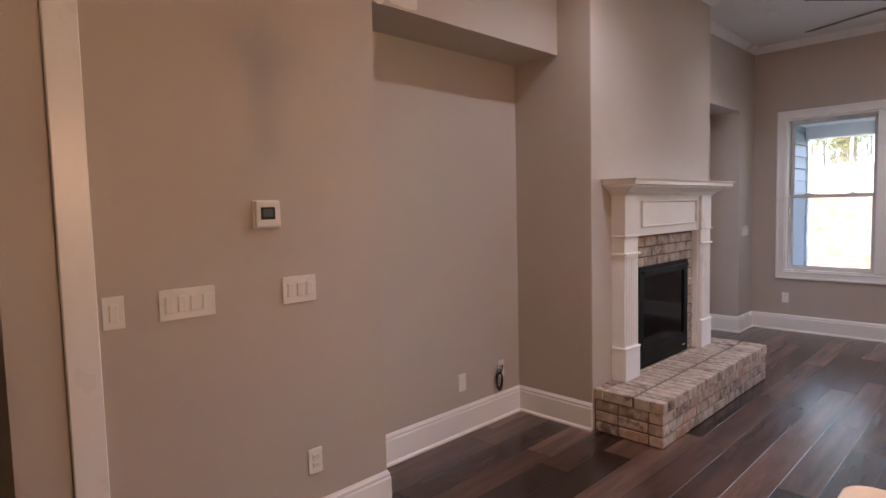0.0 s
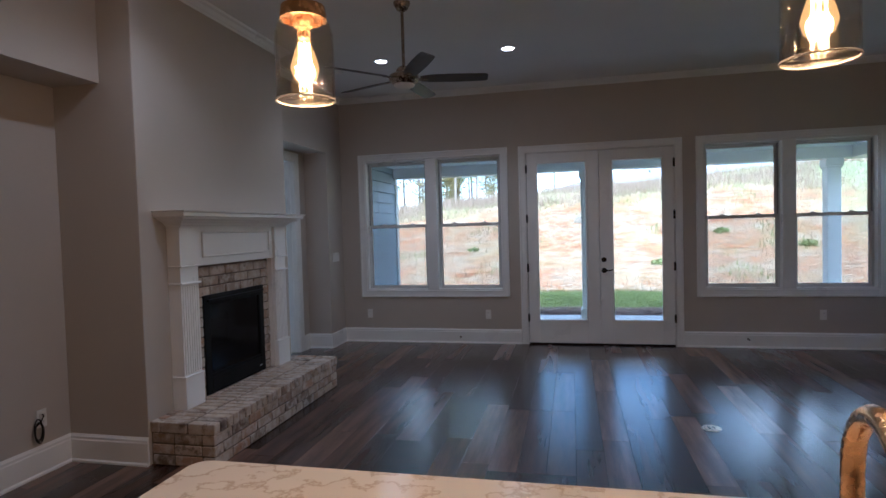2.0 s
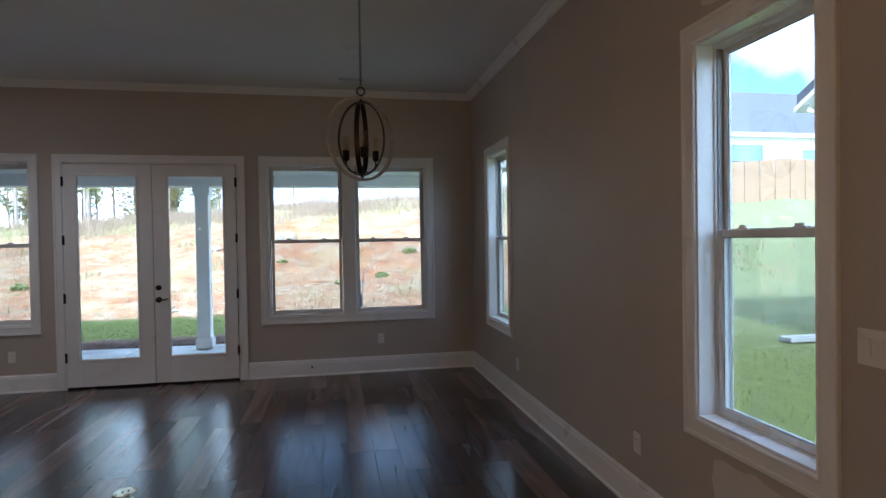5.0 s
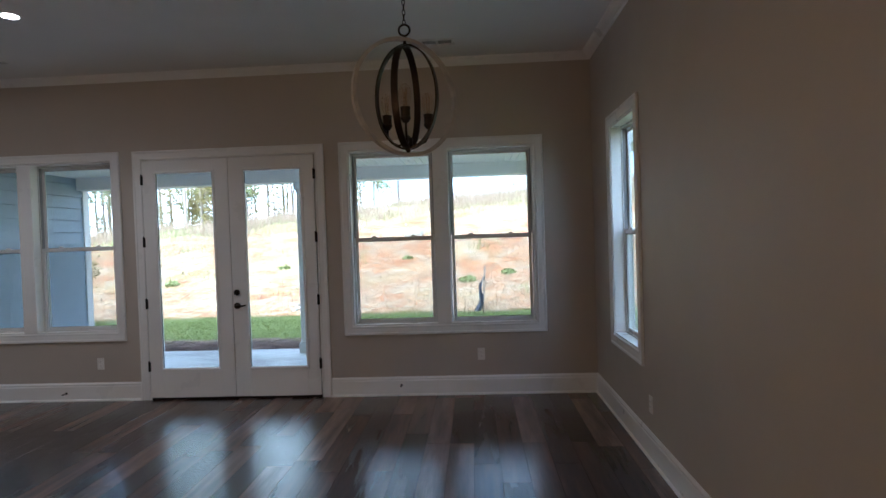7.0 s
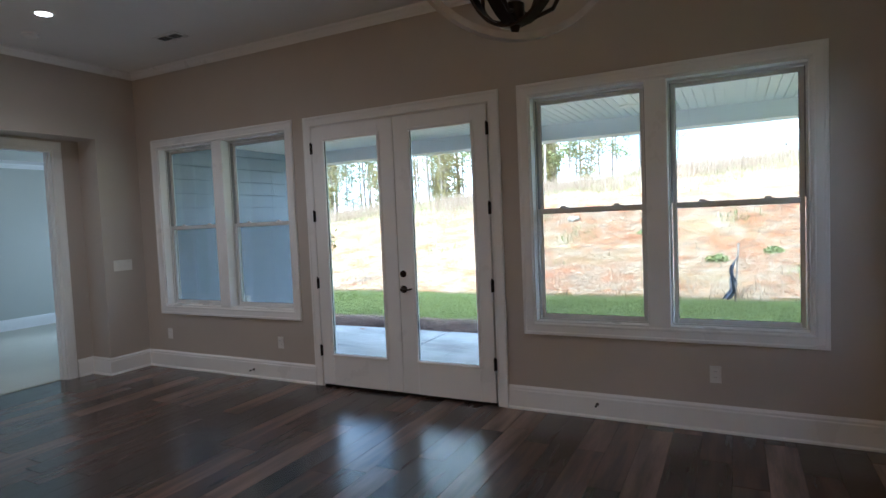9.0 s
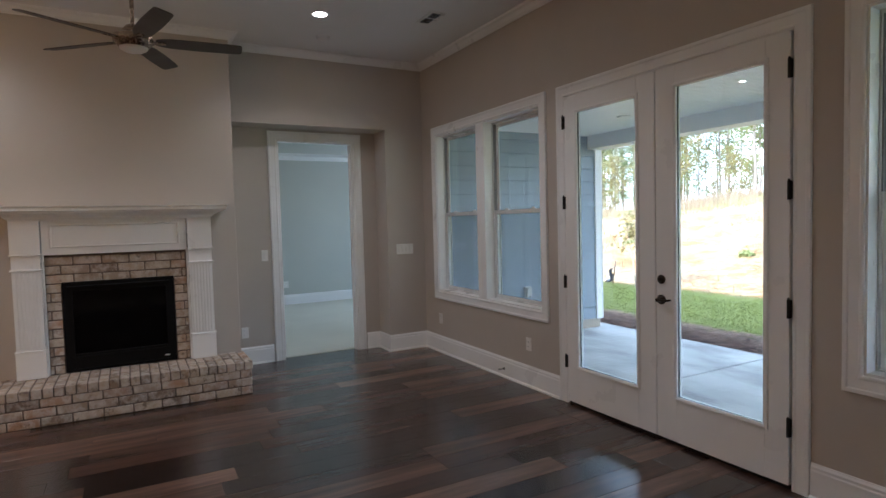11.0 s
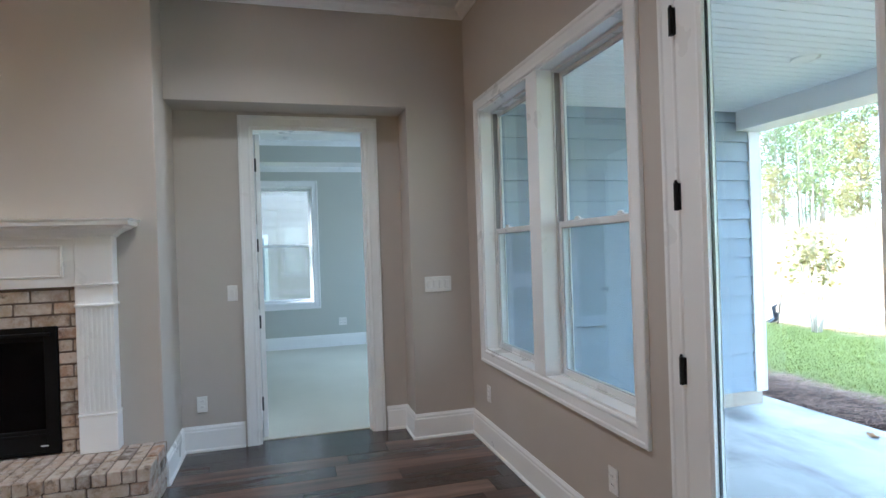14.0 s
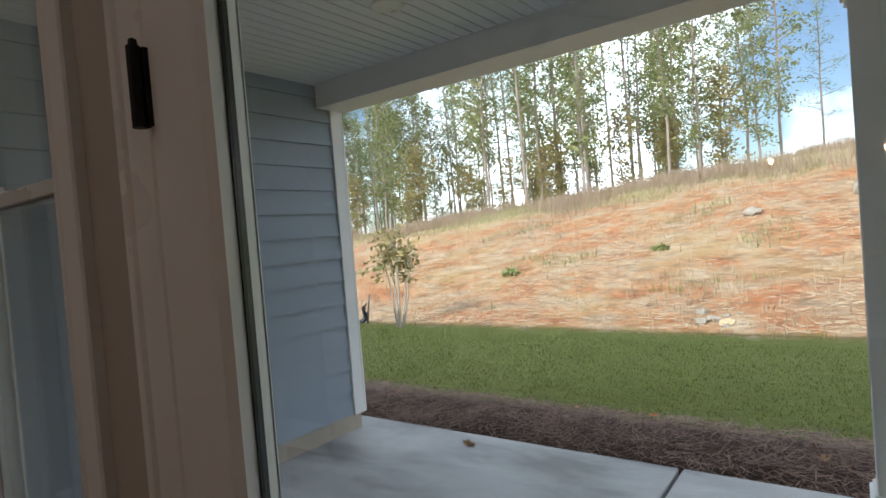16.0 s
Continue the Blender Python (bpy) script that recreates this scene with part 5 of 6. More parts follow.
# ---- orb chandelier ----
def chandelier():
    c = empty("orb_chandelier", "orb chandelier with driftwood ring, dark bands and unlit vintage bulbs", "chandelier")
    zc, R = 2.235, 0.272
    def ring(nm, rx, rz, turn, w, t, mat, label=""):
        bm = bmesh.new()
        n = 64
        rings = []
        for k in range(n):
            a = 2 * math.pi * k / n
            q = []
            for dr, dw in ((-t, -w), (t, -w), (t, w), (-t, w)):
                q.append(bm.verts.new(((rx + dr) * math.cos(a), dw, (rz + dr) * math.sin(a))))
            rings.append(q)
        for k in range(n):
            a, b2 = rings[k], rings[(k + 1) % n]
            for j in range(4):
                bm.faces.new((a[j], a[(j + 1) % 4], b2[(j + 1) % 4], b2[j]))
        ob = smooth(part(nm, bm, mat, c, label))
        ob.matrix_local = pose(0, 0, zc, 0, 0, turn)
    ring("outer_ring", R, R, 36, 0.012, 0.008, M_ORBWOOD, "driftwood grey outer ring")
    ring("inner_band", 0.148, 0.240, 75, 0.016, 0.004, M_BRONZE, "dark metal band")
    ring("inner_band", 0.153, 0.244, -15, 0.016, 0.004, M_BRONZE, "dark metal band")
    part("stem", lathe(bmesh.new(), [(0.007, zc + 0.235), (0.009, zc + 0.25), (0.006, zc + 0.27), (0.012, zc + 0.282), (0.006, zc + 0.292), (0.0, zc + 0.292)], 0, 0, 14), M_BRONZE, c)
    pts = [(0.026 * math.cos(a), 0, zc + 0.316 + 0.026 * math.sin(a)) for a in [2 * math.pi * k / 24 for k in range(24)]]
    smooth(part("loop", tube(bmesh.new(), pts, 0.005, 8, True), M_BRONZE, c))
    z = zc + 0.352
    k = 0
    link = None
    while z < CEIL - 0.05:
        pts = [(0.007 * math.cos(a), 0, (0.0145 if math.sin(a) > 0 else 0.0145) * math.sin(a)) for a in [2 * math.pi * j / 14 for j in range(14)]]
        if link is None:
            link = part("chain_link", tube(bmesh.new(), pts, 0.0021, 6, True), M_BRONZE, c)
            o = link
        else:
            o = new("chain_link", link.data)
            o.parent = c
        o.matrix_local = pose(0, 0, z, 0, 0, 90 * (k % 2) + 20)
        z += 0.0235
        k += 1
    smooth(part("canopy", lathe(bmesh.new(), [(0.0, CEIL - 0.045), (0.010, CEIL - 0.044), (0.020, CEIL - 0.030), (0.060, CEIL - 0.018), (0.064, CEIL), (0.0, CEIL)], 0, 0, 28), M_BRONZE, c))
    smooth(part("hub", lathe(bmesh.new(), [(0.0, zc - 0.27), (0.008, zc - 0.262), (0.012, zc - 0.25), (0.024, zc - 0.236), (0.024, zc - 0.195), (0.012, zc - 0.185), (0.006, zc - 0.18), (0.0, zc - 0.18)], 0, 0, 18), M_BRONZE, c))
    for k in range(3):
        a = -87 + 120 * k
        bm = tube(bmesh.new(), [(0.02, 0, -0.215), (0.05, 0, -0.225), (0.095, 0, -0.205), (0.115, 0, -0.170), (0.115, 0, -0.135)], 0.0055, 8)
        lathe(bm, [(0.0, -0.146), (0.012, -0.142), (0.021, -0.130), (0.0235, -0.126), (0.0235, -0.118), (0.0215, -0.116), (0.0215, -0.082), (0.0235, -0.078), (0.0235, -0.072), (0.0, -0.072)], 0.115, 0, 16)
        arm = smooth(part("arm", bm, M_BRONZE, c))
        arm.matrix_local = pose(0, 0, zc, 0, 0, a)
        bulb = smooth(part("bulb", lathe(bmesh.new(), [(0.013, -0.076), (0.018, -0.066), (0.027, -0.040), (0.030, -0.012), (0.027, 0.012), (0.016, 0.030), (0.005, 0.036), (0.0, 0.036)], 0.115, 0, 20), M_SEEDED, arm, "clear unlit bulb"), 60)
        bulb.visible_shadow = False
        bm = bmesh.new()
        for j in range(4):
            tube(bm, [(0.115 + 0.006 * math.cos(j * 1.57), 0.006 * math.sin(j * 1.57), -0.07), (0.115 + 0.009 * math.cos(j * 1.57 + 0.4), 0.009 * math.sin(j * 1.57 + 0.4), 0.015)], 0.0012, 4)
        part("filament", bm, M_BRASS, arm)
    c.matrix_world = pose(2.897, 3.86, 0)


chandelier()

# floor outlet cover
fo = empty("floor_outlet", "round satin brass floor outlet cover set in the planks", "floor outlet")
smooth(part("cover", lathe(bmesh.new(), [(0.0, 0.004), (0.050, 0.004), (0.053, 0.0025), (0.056, 0.0048), (0.066, 0.004), (0.069, 0.0), (0.0, 0.0)], 0, 0, 32), M_DRAIN, fo), 25)
part("lift_slot", bx(-0.024, -0.010, -0.020, 0.020, 0.004, 0.0052, 0.0004), M_DARKPLASTIC, fo)
part("lift_slot", bx(0.010, 0.024, -0.020, 0.020, 0.004, 0.0052, 0.0004), M_DARKPLASTIC, fo)
fo.matrix_world = pose(1.39, 3.875, 0.0005, 0, 0, 15)


# ---- outdoors: ground, porch ----
def crest(x):
    return min(5.2, max(0.9, 3.3 + 0.075 * x))


def land(x, y):
    """Height of the ground."""
    f = min(1.0, max(0.0, (y - 14.25) / 16.85))
    s = f * f * (3 - 2 * f) * 0.55 + f * 0.45
    h = -0.22 + (crest(x) + 0.22) * s
    if y > 31.1:
        h += (y - 31.1) * 0.012
    n = noise.noise((x * 0.35, y * 0.35, 0)) * 0.22 + noise.noise((x * 1.3, y * 1.3, 3)) * 0.07
    return h + n * min(1, f * 6) * (0.4 if y > 40 else 1)


def ground():
    def steps(a, b, fine0, fine1, d, coarse):
        out, v = [], a
        while v < b:
            out.append(v)
            v += d if fine0 <= v < fine1 else coarse(v)
        return out + [b]
    xs = steps(-900, 900, -34, 26, 0.55, lambda v: 80 if abs(v) > 150 else 8)
    ys = steps(-900, 1200, 7.0, 36, 0.5, lambda v: 100 if abs(v) > 150 else 6)
    verts = [(x, y, land(x, y) if y > 7 or x > 5 else -0.22) for y in ys for x in xs]
    n = len(xs)
    faces = [(j * n + i, j * n + i + 1, (j + 1) * n + i + 1, (j + 1) * n + i) for j in range(len(ys) - 1) for i in range(n - 1)]
    me = bpy.data.meshes.new("ground")
    me.from_pydata(verts, [], faces)
    me.materials.append(M_GROUND)
    for p in me.polygons:
        p.use_smooth = True
    tagged(new("ground", me), "green lawn rising to a red clay and straw bank", "ground", kind="structure")


ground()
PAT = -0.10
tagged(part("pavement_patio", bx(-3.0, -0.362, NORTH + 0.122, 9.87, -0.25, PAT, 0.008), M_CONCRETE), "broom-finished pale concrete patio slab", "patio", kind="structure")
tagged(part("pavement_patio_b", bx(-0.338, 4.85, NORTH + 0.122, 9.87, -0.25, PAT, 0.008), M_CONCRETE), "broom-finished pale concrete patio slab", "patio", kind="structure")


def porch():
    SX = -2.76
    # wing wall with lap siding
    tagged(part("wall_porch_sheathing", bx(-3.0, SX - 0.022, NORTH + 0.13, 9.60, 0.0, 3.1), M_SIDING), "grey lap siding wall of the house", "wall", kind="structure")
    wall = empty("wall_porch_siding", "blue-grey fibre-cement lap siding on the porch wall", "wall", "structure")
    z = 0.03
    while z < 2.60:
        bm = bmesh.new()
        y0, y1 = NORTH + 0.125, 9.57
        sec = [(SX - 0.022, z), (SX + 0.014, z), (SX + 0.014, z + 0.004), (SX - 0.010, z + 0.19), (SX - 0.022, z + 0.19)]
        a = [bm.verts.new((x, y0, h)) for x, h in sec]
        c = [bm.verts.new((x, y1, h)) for x, h in sec]
        for k in range(5):
            bm.faces.new((a[k], a[(k + 1) % 5], c[(k + 1) % 5], c[k]))
        bm.faces.new(a)
        bm.faces.new(c)
        part("siding_board", bm, M_SIDING, wall)
        z += 0.178
    bm = bx(SX - 0.03, SX + 0.022, 9.57, 9.68, 0.02, 2.62, 0.003)
    box(bm, SX - 0.15, SX + 0.022, 9.68, 9.702, 0.02, 2.62, 0.003)
    tagged(part("trim_corner_board", bm, M_EXTWHITE), "white corner trim board", "trim", kind="structure")
    tagged(part("wall_foundation", bx(-3.0, SX + 0.004, NORTH + 0.13, 9.655, -0.25, 0.028, 0.004), M_FOUND), "tan foundation strip under the siding", "foundation", kind="structure")
    # the house wall beside the windows, outside face
    zc = 2.622
    ceil = bmesh.new()
    x = SX - 0.01
    while x < 4.94:
        e = min(x + 0.088, 4.95)
        box(ceil, x, e - 0.009, NORTH + 0.125, 9.45, zc, zc + 0.02)
        x += 0.088
    box(ceil, SX - 0.01, 4.95, NORTH + 0.125, 9.45, zc + 0.014, zc + 0.03)
    tagged(part("ceiling_porch", ceil, M_EXTWHITE), "white grooved board porch ceiling", "ceiling", kind="structure")
    bm = bx(SX + 0.02, 4.98, 9.43, 9.72, 2.44, 2.72, 0.003)
    tagged(part("trim_porch_beam", bm, M_EXTWHITE), "white boxed porch beam", "beam", kind="structure")
    bm = bx(4.66, 4.98, NORTH + 0.125, 9.425, 2.44, 2.72, 0.003)
    tagged(part("trim_porch_side_beam", bm, M_EXTWHITE), "white boxed porch side beam", "beam", kind="structure")
    bm = bx(SX - 6, 5.2, 9.9, 10.25, 2.70, 2.74, 0.003)
    tagged(part("trim_soffit", bm, M_EXTWHITE), "white soffit", "soffit", kind="structure")
    for cx, cy in ((0.68, 9.60), (4.44, 9.60)):
        col = empty("porch_column", "square white porch column with plinth and capital", "column", group="porch columns")
        part("shaft", bx(cx - 0.098, cx + 0.098, cy - 0.098, cy + 0.098, PAT + 0.17, 2.32, 0.006), M_EXTWHITE, col)
        bm = bx(cx - 0.125, cx + 0.125, cy - 0.125, cy + 0.125, PAT, PAT + 0.15, 0.004)
        box(bm, cx - 0.112, cx + 0.112, cy - 0.112, cy + 0.112, PAT + 0.15, PAT + 0.18, 0.008)
        part("plinth", bm, M_EXTWHITE, col)
        bm = bx(cx - 0.125, cx + 0.125, cy - 0.125, cy + 0.125, 2.33, 2.44, 0.004)
        box(bm, cx - 0.112, cx + 0.112, cy - 0.112, cy + 0.112, 2.30, 2.33, 0.006)
        part("capital", bm, M_EXTWHITE, col)
    for lx, ly in ((-1.36, 8.72), (2.4, 8.72)):
        li = empty("porch_downlight", "flat round white porch ceiling light, off", "ceiling light", group="porch lights")
        smooth(part("body", lathe(bmesh.new(), [(0.0, -0.014), (0.062, -0.014), (0.085, -0.010), (0.090, 0.0), (0.0, 0.0)], 0, 0, 28), M_PLASTIC, li))
        li.matrix_world = pose(lx, ly, zc)


porch()


def strands(name, n, mat, region, length, width, seed, lift=0.0, flat=True, label="", category="", lean=0.6, keep=None):
    """Many thin blades or needles as one object."""
    rnd = random.Random(seed)
    verts, faces = [], []
    x0, x1, y0, y1 = region
    while len(faces) < n:
        x, y = rnd.uniform(x0, x1), rnd.uniform(y0, y1)
        if keep and not keep(x, y, rnd):
            continue
        z = MOUND(x, y) if flat else land(x, y)
        a = rnd.uniform(0, 6.283)
        L = rnd.uniform(*length)
        dx, dy = math.cos(a), math.sin(a)
        if flat:
            p = Vector((x, y, z + rnd.uniform(0.0, lift)))
            q = p + Vector((dx * L, dy * L, rnd.uniform(-0.02, 0.03)))
            side = Vector((-dy, dx, 0.3)) * width
        else:
            p = Vector((x, y, z - 0.01))
            q = p + Vector((dx * L * lean * rnd.random(), dy * L * lean * rnd.random(), L))
            side = Vector((-dy, dx, 0)) * width
        i = len(verts)
        verts += [p - side, p + side, q]
        faces.append((i, i + 1, i + 2))
    me = bpy.data.meshes.new(name)
    me.from_pydata([tuple(v) for v in verts], [], faces)
    me.materials.append(mat)
    return tagged(new(name, me), label, category, kind="stuff")


def MOUND(x, y):
    return -0.19 + 0.085 * math.sin(math.pi * min(1, max(0, (y - 9.86) / 0.98))) ** 0.6 + 0.03 * noise.noise((x * 3, y * 3, 0))


def mulch():
    xs = [-9 + 0.12 * i for i in range(150)]
    ys = [9.86 + 0.09 * j for j in range(12)]
    verts = [(x, y, MOUND(x, y)) for y in ys for x in xs]
    n = len(xs)
    me = bpy.data.meshes.new("mulch_bed")
    me.from_pydata(verts, [], [(j * n + i, j * n + i + 1, (j + 1) * n + i + 1, (j + 1) * n + i) for j in range(len(ys) - 1) for i in range(n - 1)])
    me.materials.append(painted("dark_straw_bed", (0.07, 0.042, 0.032), 0.95, 0.3, 40.0, 0.8, 5.0))
    tagged(new("mulch_bed", me), "brown pine straw mulch bed along the patio", "mulch bed", kind="structure")
    strands("pine_straw", 26000, M_STRAW, (-8, 6, 9.88, 10.80), (0.07, 0.24), 0.0042, 5, 0.06, True, "loose reddish brown pine straw", "pine straw")


mulch()
strands("lawn_grass", 60000, M_LAWN, (-9, 8, 10.72, 14.5), (0.018, 0.042), 0.006, 6, 0, False, "short green lawn grass", "grass")
strands("lawn_grass", 5000, M_LAWN, (5, 14, 1, 10.6), (0.03, 0.07), 0.007, 16, 0, False, "short green lawn grass", "grass")
strands("dry_grass", 34000, M_DRY, (-32, 24, 14.3, 33), (0.06, 0.26), 0.010, 7, 0, False, "pale dry grass and straw on the bank", "dry grass",
        keep=lambda x, y, r: r.random() < max(0.10, 1.6 * noise.noise((x * 0.3, y * 0.3, 9)) + (0.75 if y > 25 + 3 * noise.noise((x * 0.2, 0, 5)) else 0.0)))
strands("bank_weeds", 22000, M_WEED, (-32, 24, 15.5, 33), (0.06, 0.26), 0.012, 8, 0, False, "green weeds on the bank", "weeds",
        keep=lambda x, y, r: noise.noise((x * 0.5, y * 0.5, 21)) > (0.34 if y < 25 else (-0.25 if x < -5 or y > 29.5 else 0.1)))


# ---- trees ----
def tree_mesh(kind, seed, height, bare, spread):
    rnd = random.Random(seed)
    tr = empty("tree")
    pts, rad = [], []
    lean = (rnd.uniform(-0.5, 0.5), rnd.uniform(-0.5, 0.5))
    for k in range(9):
        f = k / 8
        pts.append((lean[0] * f * f + rnd.uniform(-0.06, 0.06), lean[1] * f * f + rnd.uniform(-0.06, 0.06), height * f - 0.3))
        rad.append((0.085 if kind != "pine" else 0.09) * height / 17 * (1 - f) ** 0.8 + 0.015)
    bm = tube(bmesh.new(), pts, rad, 7)
    verts, faces = [], []
    nl = {"pine": 30, "hard": 40, "rust": 34}[kind]
    for k in range(nl):
        f = bare + (1 - bare) * (k + rnd.random()) / nl
        i = min(7, int(f * 8))
        w = f * 8 - i
        p = Vector(pts[i]).lerp(Vector(pts[i + 1]), w)
        a = rnd.uniform(0, 6.283)
        taper = (1.05 - (f - bare) / (1 - bare)) if kind == "pine" else math.sin(math.pi * (0.12 + 0.83 * (f - bare) / (1 - bare)))
        L = spread * (0.35 + 0.65 * rnd.random()) * max(0.18, taper)
        rise = L * (rnd.uniform(0.0, 0.5) if kind == "pine" else rnd.uniform(0.3, 0.9))
        q = p + Vector((math.cos(a) * L, math.sin(a) * L, rise))
        mid = p.lerp(q, 0.5) + Vector((0, 0, rnd.uniform(-0.1, 0.15)))
        tube(bm, [p, mid, q], [0.035, 0.022, 0.008], 4)
        for c in range({"pine": 9, "hard": 10, "rust": 9}[kind]):
            o = p.lerp(q, 0.35 + 0.7 * rnd.random()) + Vector((rnd.gauss(0, 0.3), rnd.gauss(0, 0.3), rnd.gauss(0, 0.22)))
            for s in range(6):
                e = o + Vector((rnd.gauss(0, 0.17), rnd.gauss(0, 0.17), rnd.gauss(0, 0.13)))
                size = rnd.uniform(0.07, 0.15)
                u = Vector((rnd.gauss(0, 1), rnd.gauss(0, 1), rnd.gauss(0, 0.6))).normalized() * size
                t = Vector((rnd.gauss(0, 1), rnd.gauss(0, 1), rnd.gauss(0, 1))).cross(u).normalized() * size * (0.22 if kind == "pine" else 0.5)
                i0 = len(verts)
                verts += [e - u, e + t, e + u, e - t]
                faces.append((i0, i0 + 1, i0 + 2, i0 + 3))
    smooth(part("trunk", bm, M_BARK, tr), 80)
    me = bpy.data.meshes.new("crown")
    me.from_pydata([tuple(v) for v in verts], [], faces)
    me.materials.append({"pine": M_PINE, "hard": M_LEAF, "rust": M_RUST}[kind])
    new("crown", me).parent = tr
    lab = {"pine": "tall thin pine with a high sparse crown", "hard": "slender hardwood tree with olive green leaves", "rust": "young tree with yellowing autumn leaves"}[kind]
    return tagged(tr, lab, "tree", "trees along the crest")


def woods():
    rnd = random.Random(11)
    protos = [tree_mesh("pine", 1, 19, 0.30, 2.5), tree_mesh("pine", 2, 22, 0.42, 2.3), tree_mesh("hard", 3, 13.5, 0.16, 2.3),
              tree_mesh("hard", 4, 16, 0.26, 2.5), tree_mesh("rust", 5, 6.5, 0.08, 1.5), tree_mesh("pine", 6, 17, 0.26, 2.4)]
    spots = []
    while len(spots) < 128:
        x = rnd.uniform(-68, -1.0)
        y = rnd.uniform(36, 60)
        if x > -9 and rnd.random() < 0.6:
            continue
        if all((x - a) ** 2 + (y - b) ** 2 > 2.0 for a, b in spots):
            spots.append((x, y))
    used = set()
    for x, y in spots:
        left = x < -26
        k = rnd.choice([2, 3, 2, 3, 2, 5] if left else [0, 1, 2, 3, 5, 5, 3, 3, 2, 4])
        m = pose(x, y, land(x, y), 0, 0, rnd.uniform(0, 360))
        if k in used:
            t = copy_thing(protos[k], m)
            s = rnd.uniform(0.8, 1.12)
            t.scale = (s, s, s)
        else:
            used.add(k)
            protos[k].matrix_world = m
    for k in range(26):
        x, y = rnd.uniform(-52, -6.0), rnd.uniform(35.5, 44)
        t = copy_thing(protos[4], pose(x, y, land(x, y), 0, 0, rnd.uniform(0, 360)))
        q = rnd.uniform(0.35, 0.8)
        t.scale = (q * 1.2, q * 1.2, q)


woods()


def crest_grass():
    """Tall dry grass along the upper bank, and straw scattered over the clay."""
    strands("tall_dry_grass", 34000, M_TALL, (-30, 22, 22.5, 33), (0.18, 0.60), 0.010, 17, 0, False, "tall pinkish brown dry grass on the upper bank", "dry grass",
            keep=lambda x, y, r: y > 26.0 + 2.6 * noise.noise((x * 0.22, 0, 5)) + 1.2 * noise.noise((x * 0.9, y * 0.5, 2)) and r.random() < 0.35 + 1.2 * noise.noise((x * 0.3, y * 0.3, 8)))
    rnd = random.Random(31)
    verts, faces = [], []
    for k in range(42000):
        x, y = rnd.uniform(-20, 14), 14.6 + 13.0 * rnd.random() ** 1.4
        if noise.noise((x * 0.5, y * 0.5, 40)) < rnd.uniform(-0.5, 0.4):
            continue
        z = land(x, y) + 0.02
        a = rnd.gauss(0.0, 1.2)
        d = Vector((math.cos(a), math.sin(a) * 0.6, 0.03 + math.sin(a) * 0.15)) * rnd.uniform(0.03, 0.10)
        s = Vector((0, 0.005, 0.007)) * rnd.uniform(0.4, 1.1)
        p = Vector((x, y, z))
        i = len(verts)
        verts += [p - d - s, p + d - s * 0.6, p + d * 0.8 + s, p - d * 0.9 + s]
        faces.append((i, i + 1, i + 2, i + 3))
    me = bpy.data.meshes.new("scattered_straw")
    me.from_pydata([tuple(v) for v in verts], [], faces)
    me.materials.append(M_PALESTRAW)
    tagged(new("scattered_straw", me), "pale straw scattered over the clay bank", "straw", kind="stuff")


M_TALL = foliage("tall_dry_grass", (0.24, 0.18, 0.11), (0.40, 0.28, 0.20))
M_PALESTRAW = foliage("pale_straw", (0.32, 0.21, 0.11), (0.47, 0.37, 0.25))
crest_grass()


def fallen_leaf(x, y, z, turn, mat):
    bm = bmesh.new()
    ring = [(0.0, -0.045, 0.004), (0.026, -0.018, 0.012), (0.034, 0.006, 0.018), (0.014, 0.02, 0.006), (0.0, 0.05, 0.014), (-0.014, 0.02, 0.006), (-0.032, 0.008, 0.016), (-0.024, -0.02, 0.010)]
    c = bm.verts.new((0, 0, 0.003))
    vs = [bm.verts.new(p) for p in ring]
    for a, d in zip(vs, vs[1:] + vs[:1]):
        bm.faces.new((c, a, d))
    bmesh.ops.solidify(bm, geom=bm.faces[:], thickness=0.0012)
    o = part("fallen_leaf", bm, mat)
    o.matrix_world = pose(x, y, z, 0, 0, turn)
    tagged(o, "dry fallen autumn leaf", "leaf", "fallen leaves")


M_DRYLEAF = painted("dry_leaf", (0.42, 0.24, 0.11), 0.7, 0.3, 60.0, 0.2, 30.0)
M_ORANGELEAF = painted("orange_leaf", (0.55, 0.18, 0.04), 0.6, 0.3, 60.0, 0.2, 30.0)
for lx, ly, lt, lm in ((-1.76, 9.69, 20, M_DRYLEAF), (-1.71, 9.66, 150, M_DRYLEAF)):
    fallen_leaf(lx, ly, PAT + 0.001, lt, lm)
for lx, ly, lt, lm in ((-0.75, 10.72, 70, M_ORANGELEAF), (0.35, 10.2, 10, M_DRYLEAF), (-1.3, 10.6, 200, M_DRYLEAF), (0.6, 10.05, 100, M_ORANGELEAF)):
    fallen_leaf(lx, ly, MOUND(lx, ly) + 0.06, lt, lm)


def outdoor_outlet():
    o = empty("outdoor_outlet", "white weatherproof outlet box on the siding", "outlet")
    part("back_box", bx(-0.055, 0.055, 0.0, 0.018, -0.075, 0.075, 0.004), M_EXTWHITE, o)
    part("cover", bx(-0.042, 0.042, 0.018, 0.055, -0.058, 0.062, 0.010, 2), M_PLASTIC, o)
    part("latch", bx(-0.02, 0.02, 0.050, 0.060, -0.064, -0.052, 0.003), M_DARKPLASTIC, o)
    o.matrix_world = facing((-2.752, 8.345, 0.51), (1, 0))


outdoor_outlet()


